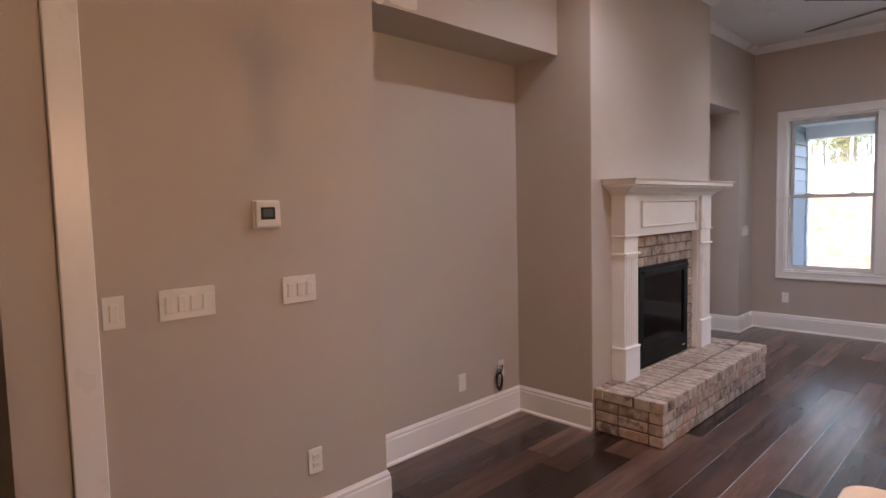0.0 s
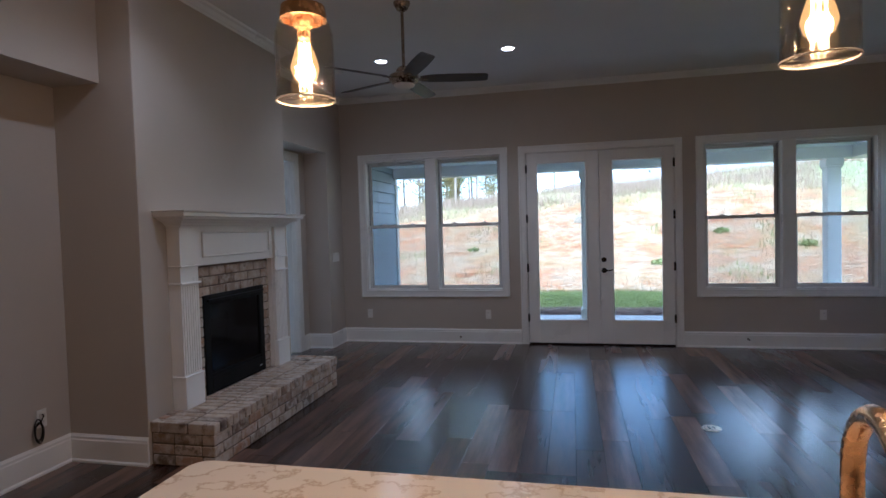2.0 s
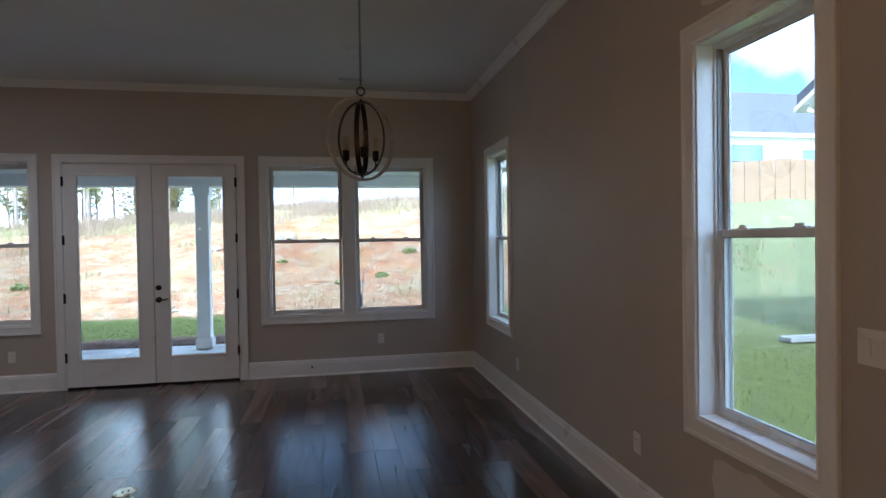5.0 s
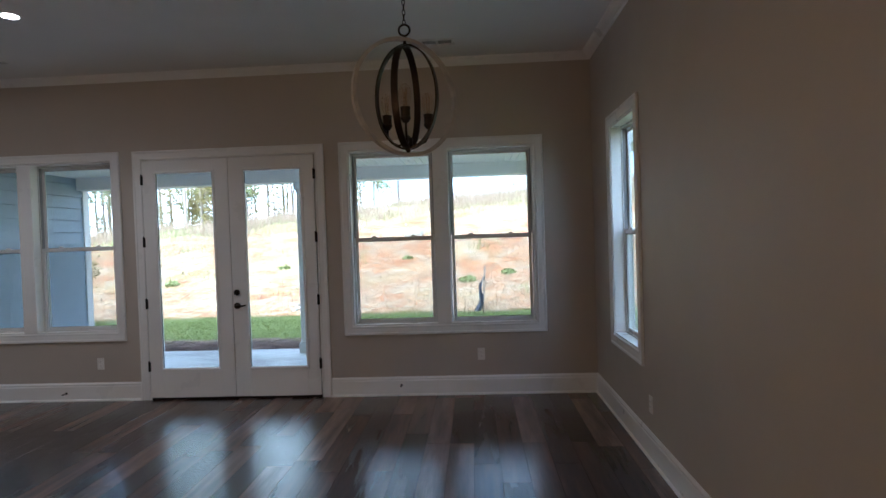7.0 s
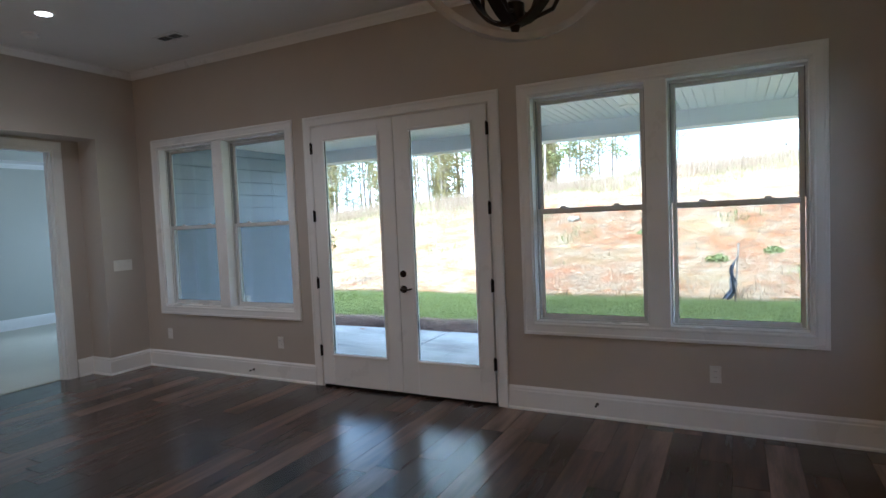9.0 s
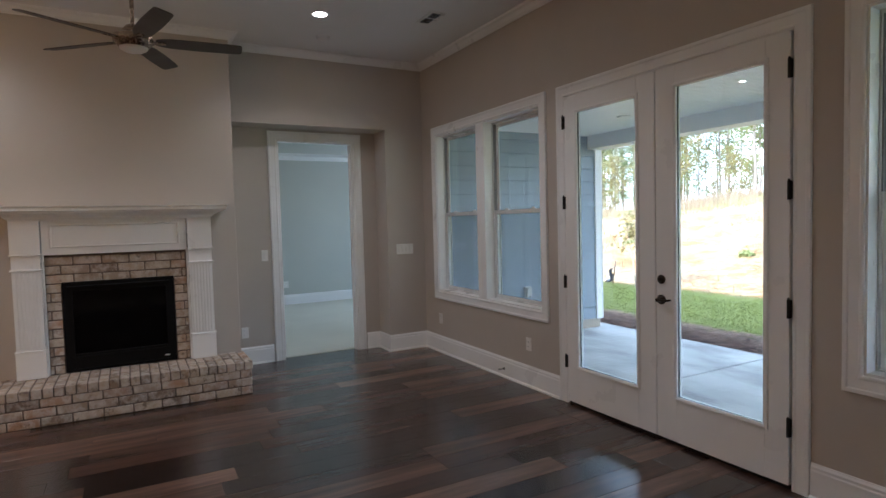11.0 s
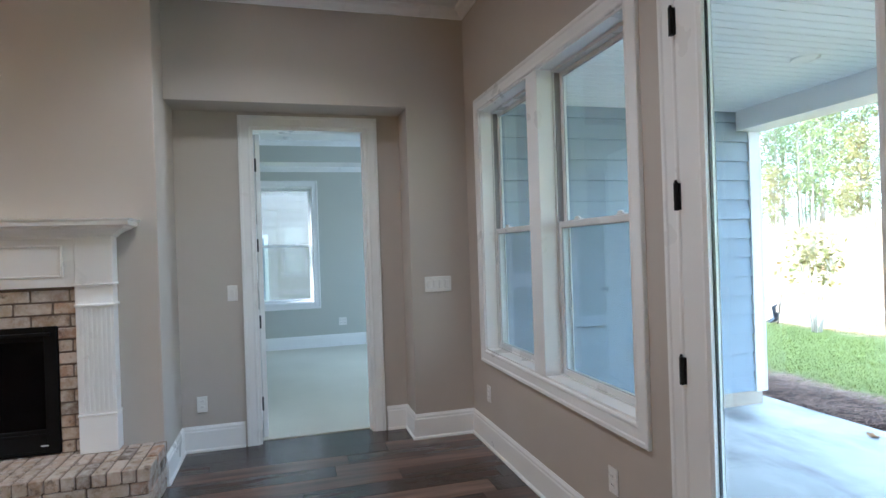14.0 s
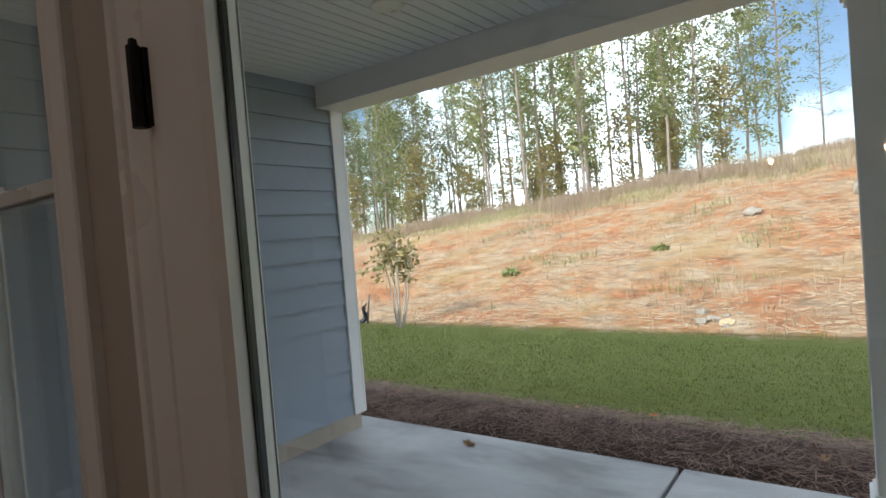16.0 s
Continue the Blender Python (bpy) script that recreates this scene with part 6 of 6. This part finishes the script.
def sapling():
    """The young multi-stemmed tree at the edge of the lawn."""
    rnd = random.Random(3)
    tr = empty("young_tree", "young multi-stemmed tree with yellow-green leaves by the lawn", "tree")
    bm = bmesh.new()
    verts, faces = [], []
    for k in range(5):
        a = k * 1.26 + 0.3
        top = Vector((0.28 * math.cos(a), 0.28 * math.sin(a), rnd.uniform(1.2, 1.9)))
        base = Vector((0.05 * math.cos(a), 0.05 * math.sin(a), -0.05))
        mid = base.lerp(top, 0.5) + Vector((0.03, 0.02, 0))
        tube(bm, [base, mid, top], [0.020, 0.015, 0.006], 6)
        for c in range(16):
            o = mid.lerp(top, rnd.uniform(0.35, 1.1)) + Vector((rnd.gauss(0, 0.13), rnd.gauss(0, 0.13), rnd.gauss(0, 0.10)))
            tube(bm, [mid.lerp(top, 0.6), o], [0.006, 0.003], 4)
            for s in range(7):
                e = o + Vector((rnd.gauss(0, 0.07), rnd.gauss(0, 0.07), rnd.gauss(0, 0.06)))
                u = Vector((rnd.gauss(0, 1), rnd.gauss(0, 1), rnd.gauss(0, 0.7))).normalized() * rnd.uniform(0.035, 0.065)
                t = Vector((rnd.gauss(0, 1), rnd.gauss(0, 1), rnd.gauss(0, 1))).cross(u).normalized() * 0.028
                i0 = len(verts)
                verts += [e - u, e + t, e + u, e - t]
                faces.append((i0, i0 + 1, i0 + 2, i0 + 3))
    smooth(part("stems", bm, painted("pale_bark", (0.42, 0.36, 0.29), 0.85, 0.2, 40.0, 0.3), tr), 80)
    me = bpy.data.meshes.new("crown")
    me.from_pydata([tuple(v) for v in verts], [], faces)
    me.materials.append(M_RUST)
    new("crown", me).parent = tr
    tr.matrix_world = pose(-6.2, 14.2, land(-6.2, 14.2))


sapling()


def rock(x, y, s, seed, mat=M_STONE):
    rnd = random.Random(seed)
    bm = bmesh.new()
    bmesh.ops.create_icosphere(bm, subdivisions=2, radius=s)
    for v in bm.verts:
        d = 1 + 0.45 * noise.noise(v.co * (1.6 / s) + Vector((seed, 0, 0)))
        v.co = Vector((v.co.x * d * 1.2, v.co.y * d, v.co.z * d * 0.7))
    ob = smooth(part("rock", bm, mat), 50)
    ob.matrix_world = pose(x, y, land(x, y) + s * 0.2, 0, 0, seed * 40)
    tagged(ob, "pale weathered rock lying on the clay bank", "rock", "rocks on the bank")


for i in range(9):
    rock(-1.45 + 0.17 * (i % 5) + 0.1 * (i // 5), 14.85 + 0.3 * (i // 5) + 0.13 * (i % 3), 0.035 + 0.018 * ((i * 7) % 4), i + 1)
rock(-0.95, 14.95, 0.10, 20, painted("tan_boulder", (0.52, 0.38, 0.22), 0.85, 0.2, 14.0, 0.4, 4.0))
rock(0.9, 23.0, 0.38, 21)
rock(-1.4, 21.5, 0.18, 22)


def silt_fence():
    o = empty("silt_fence_scrap", "torn black silt fence hanging on a stake", "silt fence")
    bm = bmesh.new()
    for k in range(10):
        z = 0.06 + k * 0.075
        w = 0.13 * (1 - k / 11) + 0.02 * math.sin(k * 2.1)
        for s in range(5):
            bm.verts.new((-0.5 * w + w * s / 4 + 0.05 * math.sin(k * 0.7) + k * 0.018, 0.05 * math.sin(s * 1.9 + k * 0.8), z))
    bm.verts.ensure_lookup_table()
    for k in range(9):
        for s in range(4):
            i = k * 5 + s
            bm.faces.new((bm.verts[i], bm.verts[i + 1], bm.verts[i + 6], bm.verts[i + 5]))
    bmesh.ops.solidify(bm, geom=bm.faces[:], thickness=0.006)
    smooth(part("fabric", bm, M_TARP, o), 60)
    part("stake", tube(bmesh.new(), [(0.10, 0.03, -0.2), (0.17, 0.03, 0.95)], 0.016, 6), M_BARK, o)
    o.matrix_world = pose(3.22, 14.2, land(3.22, 14.2), 0, 0, 0)
    o.scale = (1.2, 1.2, 1.15)
    c2 = copy_thing(o, pose(-7.3, 14.3, land(-7.3, 14.3), 0, 0, 40))
    c2.scale = (1.2, 1.2, 0.6)


silt_fence()


def weed_clump(x, y, s, seed):
    rnd = random.Random(seed)
    verts, faces = [], []
    for k in range(140):
        a, r = rnd.uniform(0, 6.28), s * rnd.random() ** 0.6
        e = Vector((r * math.cos(a), r * math.sin(a) * 0.7, rnd.uniform(0.02, s * 0.9) * (1 - 0.5 * r / s)))
        u = Vector((rnd.gauss(0, 1), rnd.gauss(0, 1), rnd.gauss(0.4, 0.7))).normalized() * rnd.uniform(0.04, 0.09)
        t = Vector((rnd.gauss(0, 1), rnd.gauss(0, 1), rnd.gauss(0, 1))).cross(u).normalized() * 0.03
        i0 = len(verts)
        verts += [e - u, e + t, e + u, e - t]
        faces.append((i0, i0 + 1, i0 + 2, i0 + 3))
    me = bpy.data.meshes.new("weed_clump")
    me.from_pydata([tuple(v) for v in verts], [], faces)
    me.materials.append(M_WEED)
    o = tagged(new("weed_clump", me), "leafy green weed clump on the bank", "weed", "weed clumps")
    o.matrix_world = pose(x, y, land(x, y) - 0.02)


for i, (x, y, s) in enumerate(((3.0, 17.5, 0.35), (4.2, 18.2, 0.30), (5.4, 20.5, 0.35), (-6.0, 18.0, 0.3), (-3.0, 19.5, 0.25), (1.0, 20.0, 0.2), (7.5, 19.0, 0.35), (-11.0, 19.0, 0.3))):
    weed_clump(x, y, s * 0.75, i)



# ---- neighbouring houses ----
def house(name, x0, x1, y0, y1, zb, h, ridge, wall_mat, label, wins, along="x", over=0.5):
    o = empty(name, label, "house")
    part("wall", bx(x0, x1, y0, y1, zb - 1.5, zb + h), wall_mat, o)
    bm = bmesh.new()
    if along == "x":
        ym = (y0 + y1) / 2
        sec = [(y0 - over, zb + h - 0.12), (ym, zb + ridge), (y1 + over, zb + h - 0.12), (y1 + over, zb + h + 0.08), (ym, zb + ridge + 0.22), (y0 - over, zb + h + 0.08)]
        a = [bm.verts.new((x0 - over, y, z)) for y, z in sec]
        c = [bm.verts.new((x1 + over, y, z)) for y, z in sec]
    else:
        xm = (x0 + x1) / 2
        sec = [(x0 - over, zb + h - 0.12), (xm, zb + ridge), (x1 + over, zb + h - 0.12), (x1 + over, zb + h + 0.08), (xm, zb + ridge + 0.22), (x0 - over, zb + h + 0.08)]
        a = [bm.verts.new((x, y0 - over, z)) for x, z in sec]
        c = [bm.verts.new((x, y1 + over, z)) for x, z in sec]
    for k in range(6):
        bm.faces.new((a[k], a[(k + 1) % 6], c[(k + 1) % 6], c[k]))
    bm.faces.new(a)
    bm.faces.new(c)
    part("roof", bm, M_SHINGLE, o)
    bm = bmesh.new()
    if along == "x":
        m2 = (y0 + y1) / 2
        low = [(y0 - over - 0.03, zb + h - 0.20), (m2, zb + ridge - 0.08), (y1 + over + 0.03, zb + h - 0.20), (y1 + over + 0.03, zb + h - 0.122), (m2, zb + ridge - 0.002), (y0 - over - 0.03, zb + h - 0.122)]
        a = [bm.verts.new((x0 - over - 0.03, yy, zz)) for yy, zz in low]
        c = [bm.verts.new((x1 + over + 0.03, yy, zz)) for yy, zz in low]
    else:
        m2 = (x0 + x1) / 2
        low = [(x0 - over - 0.03, zb + h - 0.20), (m2, zb + ridge - 0.08), (x1 + over + 0.03, zb + h - 0.20), (x1 + over + 0.03, zb + h - 0.122), (m2, zb + ridge - 0.002), (x0 - over - 0.03, zb + h - 0.122)]
        a = [bm.verts.new((xx, y0 - over - 0.03, zz)) for xx, zz in low]
        c = [bm.verts.new((xx, y1 + over + 0.03, zz)) for xx, zz in low]
    for k in range(6):
        bm.faces.new((a[k], a[(k + 1) % 6], c[(k + 1) % 6], c[k]))
    bm.faces.new(a)
    bm.faces.new(c)
    part("soffit", bm, M_EXTWHITE, o)
    bm = bmesh.new()
    if along == "x":
        box(bm, x0 - over, x1 + over, y0 - over - 0.02, y0 - over + 0.04, zb + h - 0.14, zb + h + 0.06)
        box(bm, x0 - over, x1 + over, y0 - over + 0.04, y0 - 0.002, zb + h - 0.14, zb + h - 0.11)
        pk = [bm.verts.new((x0 - 0.004, yy, zz)) for yy, zz in ((y0, zb + h - 0.2), ((y0 + y1) / 2, zb + ridge - 0.05), (y1, zb + h - 0.2))]
    else:
        box(bm, x0 - over - 0.02, x0 - over + 0.04, y0 - over, y1 + over, zb + h - 0.14, zb + h + 0.06)
        box(bm, x0 - over + 0.04, x0 - 0.002, y0 - over, y1 + over, zb + h - 0.14, zb + h - 0.11)
        pk = [bm.verts.new((xx, y0 - 0.004, zz)) for xx, zz in ((x0, zb + h - 0.2), ((x0 + x1) / 2, zb + ridge - 0.05), (x1, zb + h - 0.2))]
    bm.faces.new(pk)
    part("fascia", bm, M_EXTWHITE, o)
    for side, u, z, w, hh in wins:
        if side == "W":
            fr, pn = bx(x0 - 0.05, x0 - 0.002, u - w / 2, u + w / 2, z, z + hh), bx(x0 - 0.056, x0 - 0.05, u - w / 2 + 0.08, u + w / 2 - 0.08, z + 0.08, z + hh - 0.08)
        elif side == "E":
            fr, pn = bx(x1 + 0.002, x1 + 0.05, u - w / 2, u + w / 2, z, z + hh), bx(x1 + 0.05, x1 + 0.056, u - w / 2 + 0.08, u + w / 2 - 0.08, z + 0.08, z + hh - 0.08)
        else:
            fr, pn = bx(u - w / 2, u + w / 2, y0 - 0.05, y0 - 0.002, z, z + hh), bx(u - w / 2 + 0.08, u + w / 2 - 0.08, y0 - 0.056, y0 - 0.05, z + 0.08, z + hh - 0.08)
        f = part("window", fr, M_EXTWHITE, o)
        part("pane", pn, M_HOUSEGLASS, f)
    return o


M_HOUSEGLASS = painted("dark_house_glass", (0.16, 0.22, 0.27), 0.06, 0.2, 4.0, 0.0)
# west neighbour seen through the bedroom window
nb = house("neighbour_house", -20.0, -11.2, -8.0, 6.6, 0.0, 4.2, 6.4, M_SIDING2, "brown lap-sided neighbouring house", [("E", 4.66, 0.34, 0.74, 1.52)], "y")
z = 0.05
bm = bmesh.new()
while z < 4.1:
    box(bm, -11.2, -11.185, -8.0, 6.5, z, z + 0.165)
    z += 0.18
part("siding", bm, M_SIDING2, nb)
# east neighbour, close to the side window
nb = house("neighbour_house", 10.9, 20.0, -4.0, 7.85, -0.2, 4.0, 7.4, M_EXTWHITE, "white house corner with gutter and downspout", [("W", 4.5, 1.0, 0.9, 1.6)], "x")
bm = tube(bmesh.new(), [(10.5, 8.25, 3.8), (10.5, 8.2, 3.6), (10.84, 7.9, 3.4), (10.84, 7.9, 0.1), (10.7, 8.05, 0.0)], 0.045, 8)
part("downspout", bm, M_EXTWHITE, nb)
bm = bmesh.new()
z = 0.0
while z < 3.7:
    box(bm, 10.884, 10.9, -4.0, 7.78, z, z + 0.166)
    z += 0.18
part("siding", bm, M_EXTWHITE, nb)
tagged(part("splash_block", bx(9.9, 10.6, 7.95, 8.2, -0.2, -0.12, 0.01), M_CONCRETE), "concrete splash block under a downspout", "splash block")
# far house on the hill with a back porch, seen over the fence
nb = house("hill_house", 26.0, 44.0, 35.0, 45.0, 5.2, 3.3, 7.4, M_EXTWHITE, "distant pale house with hip roof and back porch", [("S", 30.5, 5.6, 3.6, 2.3), ("S", 36.0, 6.0, 1.4, 1.6)], "x")


def hip_house():
    o = empty("hill_house", "distant house with a pale grey hip roof behind the crest", "house")
    part("wall", bx(0.0, 18.4, 45.0, 60.0, 1.5, 4.25), M_EXTWHITE, o)
    bm = bmesh.new()
    eave = [bm.verts.new(p) for p in ((-0.9, 44.0, 4.22), (19.3, 44.0, 4.22), (19.3, 61.0, 4.22), (-0.9, 61.0, 4.22))]
    low = [bm.verts.new((v.co.x, v.co.y, 4.02)) for v in eave]
    ridge = [bm.verts.new((8.6, 51.0, 7.1)), bm.verts.new((9.8, 54.0, 7.1))]
    for f in ((eave[0], eave[1], ridge[0]), (eave[1], eave[2], ridge[1], ridge[0]), (eave[2], eave[3], ridge[1]), (eave[3], eave[0], ridge[0], ridge[1])):
        bm.faces.new(f)
    for k in range(4):
        bm.faces.new((eave[k], eave[(k + 1) % 4], low[(k + 1) % 4], low[k]))
    bm.faces.new(low)
    rf = part("roof", bm, M_PALEROOF, o)
    part("fascia", bx(-0.95, 19.35, 43.95, 43.998, 4.0, 4.2), M_EXTWHITE, o)
    for vx, vy in ((6.5, 47.0), (10.5, 47.5)):
        part("roof_vent", lathe(bmesh.new(), [(0.06, 0.0), (0.06, 0.5), (0.0, 0.5)], vx, vy, 10, 5.1), M_BLACK, rf)
    for wx in (3.5, 8.0, 13.0):
        f = part("window", bx(wx, wx + 1.2, 44.95, 44.998, 2.6, 3.8), M_EXTWHITE, o)
        part("pane", bx(wx + 0.08, wx + 1.12, 44.944, 44.95, 2.68, 3.72), M_HOUSEGLASS, f)


M_PALEROOF = painted("pale_grey_shingle", (0.30, 0.31, 0.33), 0.85, 0.12, 30.0, 0.3, 3.0)
hip_house()



def board_fence():
    f = empty("board_fence", "tall pale pine board fence up the slope", "fence")
    first = None
    for k in range(46):
        if first is None:
            first = part("board", bx(-0.14, 0.14, -0.02, 0.02, 0, 2.1, 0.004), M_FENCEWOOD, f)
            o = first
        else:
            o = new("board", first.data)
            o.parent = f
        o.matrix_local = pose(18.2 + 0.285 * k, 24.5 + 0.02 * (k % 3), land(18.2 + 0.285 * k, 24.5) - 0.1)
    r = empty("metal_railing", "dark thin metal railing above the fence", "railing")
    bm = bmesh.new()
    part("top_rail", bx(20.0, 33.0, 28.9, 28.94, 5.75, 5.79), M_BLACK, r)
    part("bottom_rail", bx(20.0, 33.0, 28.9, 28.94, 5.0, 5.04), M_BLACK, r)
    bm.free()
    first = None
    for k in range(66):
        if first is None:
            first = part("baluster", bx(-0.012, 0.012, 28.908, 28.932, 4.3, 5.76), M_BLACK, r)
            o = first
        else:
            o = new("baluster", first.data)
            o.parent = r
        o.matrix_local = pose(20.1 + 0.195 * k, 0, 0)


board_fence()


# ---- hearth and surround bricks ----
def bricks():
    h = empty("brick_hearth", "raised hearth of tumbled whitewashed brick", "hearth")
    x1, x0, y0, y1, top = -1.862, BREAST, 2.645, 4.618, 0.294
    part("mortar_core", bx(x0 + 0.001, x1 - 0.010, y0 + 0.010, y1 - 0.010, 0.0, top - 0.008), M_MORTAR, h)
    cache = {}
    rnd = random.Random(9)

    def brick(cx, cy, cz, sx, sy, sz, parent):
        key = (round(sx, 3), round(sy, 3), round(sz, 3), rnd.randrange(3))
        if key not in cache:
            bm = bmesh.new()
            box(bm, -sx / 2, sx / 2, -sy / 2, sy / 2, -sz / 2, sz / 2, 0.0045)
            for v in bm.verts:
                v.co += Vector((rnd.uniform(-1, 1), rnd.uniform(-1, 1), rnd.uniform(-1, 1))) * 0.0016
            cache[key] = part("brick", bm, M_BRICK, parent)
            o = cache[key]
        else:
            o = new("brick", cache[key].data)
            o.parent = parent
        o.matrix_local = pose(cx + rnd.uniform(-0.0015, 0.0015), cy, cz, 0, 0, rnd.uniform(-0.4, 0.4))

    c, J = 0.0735, 0.010
    L = (y1 - y0 + J) / 9.5
    for row in range(3):
        z = c * row + c / 2
        y = y0
        first = L / 2 if row % 2 else L
        while y < y1 - 0.02:
            w = min(first, y1 - y + J)
            brick(x1 - 0.045, y + (w - J) / 2, z, 0.09, w - J, c - J, h)
            y += w
            first = L
        for side, yy in ((0, y0 + 0.045), (1, y1 - 0.045)):
            x = x1 - (0.10 if row % 2 == 0 else 0.0)
            n = 0
            while x > x0 + 0.03:
                w = min(0.207 if n or row % 2 == 0 else 0.104, x - x0)
                if row % 2 or x < x1 - 0.05:
                    brick(x - (w - J) / 2, yy, z, w - J, 0.09, c - J, h)
                x -= w
                n += 1
    n = 27
    w = (y1 - y0 + J + 0.012) / n
    zt = top - (top - 3 * c) / 2
    for k in range(n):
        yy = y0 - 0.006 + w * k + (w - J) / 2
        brick(x1 - 0.098 + 0.006, yy, zt, 0.196, w - J, top - 3 * c - 0.002, h)
        brick(x1 - 0.306, yy, zt, 0.196, w - J, top - 3 * c - 0.002, h)
        brick(x1 - 0.443, yy, zt, 0.064, w - J, top - 3 * c - 0.002, h)
    # surround
    s = empty("brick_surround", "tumbled brick surround inside the mantel", "fireplace surround")
    a0, a1, b0, b1 = FY - 0.536, FY + 0.536, FY - 0.425, FY + 0.425
    bm = bmesh.new()
    for q in ((a0, b0, 0.294, 1.295), (b1, a1, 0.294, 1.295), (b0, b1, 1.066, 1.295)):
        box(bm, BREAST + 0.001, BREAST + 0.028, *q)
    part("mortar_bed", bm, M_MORTAR, s)
    z, row = 0.300, 0
    while z < 1.28:
        hgt = 0.0655
        zc = z + hgt / 2
        if z < 1.05:
            for p, q in ((a0, b0), (b1, a1)):
                if row % 2:
                    brick(BREAST + 0.020, (p + q) / 2, zc, 0.036, q - p - 0.006, hgt, s)
                else:
                    m = p + (q - p) * (0.3 if p == a0 else 0.7)
                    brick(BREAST + 0.020, (p + m) / 2, zc, 0.036, m - p - 0.008, hgt, s)
                    brick(BREAST + 0.020, (m + q) / 2, zc, 0.036, q - m - 0.008, hgt, s)
        else:
            y = a0 - (0.09 if row % 2 else 0.0)
            while y < a1 - 0.01:
                p, q = max(y, a0), min(y + 0.207, a1)
                if q - p > 0.03:
                    brick(BREAST + 0.020, (p + q - J) / 2, zc, 0.036, q - p - J, hgt, s)
                y += 0.207
        z += 0.0757
        row += 1


bricks()


# ---- floor planks ----
def planks():
    fl = bpy.data.objects["floor"]
    rnd = random.Random(4)
    W, L = 0.182, 1.22
    meshes = {}
    rest_v, rest_f = [], []

    def shape(ln, w):
        key = (round(ln, 2), round(w, 3))
        if key not in meshes:
            bm = bmesh.new()
            g = 0.0007
            e = 0.0012
            pts = []
            for ins, z in ((0.0, -0.004), (0.0, -e), (e, 0.0)):
                pts.append([bm.verts.new((sx * (w / 2 - g - ins), sy * (ln / 2 - g - ins), z)) for sx, sy in ((-1, -1), (1, -1), (1, 1), (-1, 1))])
            for a, c in zip(pts, pts[1:]):
                for k in range(4):
                    bm.faces.new((a[k], a[(k + 1) % 4], c[(k + 1) % 4], c[k]))
            bm.faces.new(pts[2])
            me = bpy.data.meshes.new("plank")
            bmesh.ops.recalc_face_normals(bm, faces=bm.faces)
            bm.to_mesh(me)
            bm.free()
            me.materials.append(M_FLOOR)
            meshes[key] = me
        return meshes[key]

    x = -3.04
    while x < EAST:
        w = min(W, EAST - x)
        y = SOUTH + round(rnd.random() * L, 1) - L
        while y < NORTH:
            a, c = max(y, SOUTH), min(y + L, NORTH)
            if c - a > 0.02:
                if c > 0.0:
                    o = new("plank", shape(c - a, w))
                    o.parent = fl
                    o.matrix_local = pose(x + w / 2, (a + c) / 2, 0)
                else:
                    i = len(rest_v)
                    rest_v.extend([(x + 0.0007, a + 0.0007, 0), (x + w - 0.0007, a + 0.0007, 0), (x + w - 0.0007, c - 0.0007, 0), (x + 0.0007, c - 0.0007, 0)])
                    rest_f.append((i, i + 1, i + 2, i + 3))
            y += L
        x += W
    me = bpy.data.meshes.new("plank_rest")
    me.from_pydata(rest_v, [], rest_f)
    me.materials.append(M_FLOOR)
    o = tagged(new("plank_rest", me), kind="stuff")
    o.parent = fl


planks()
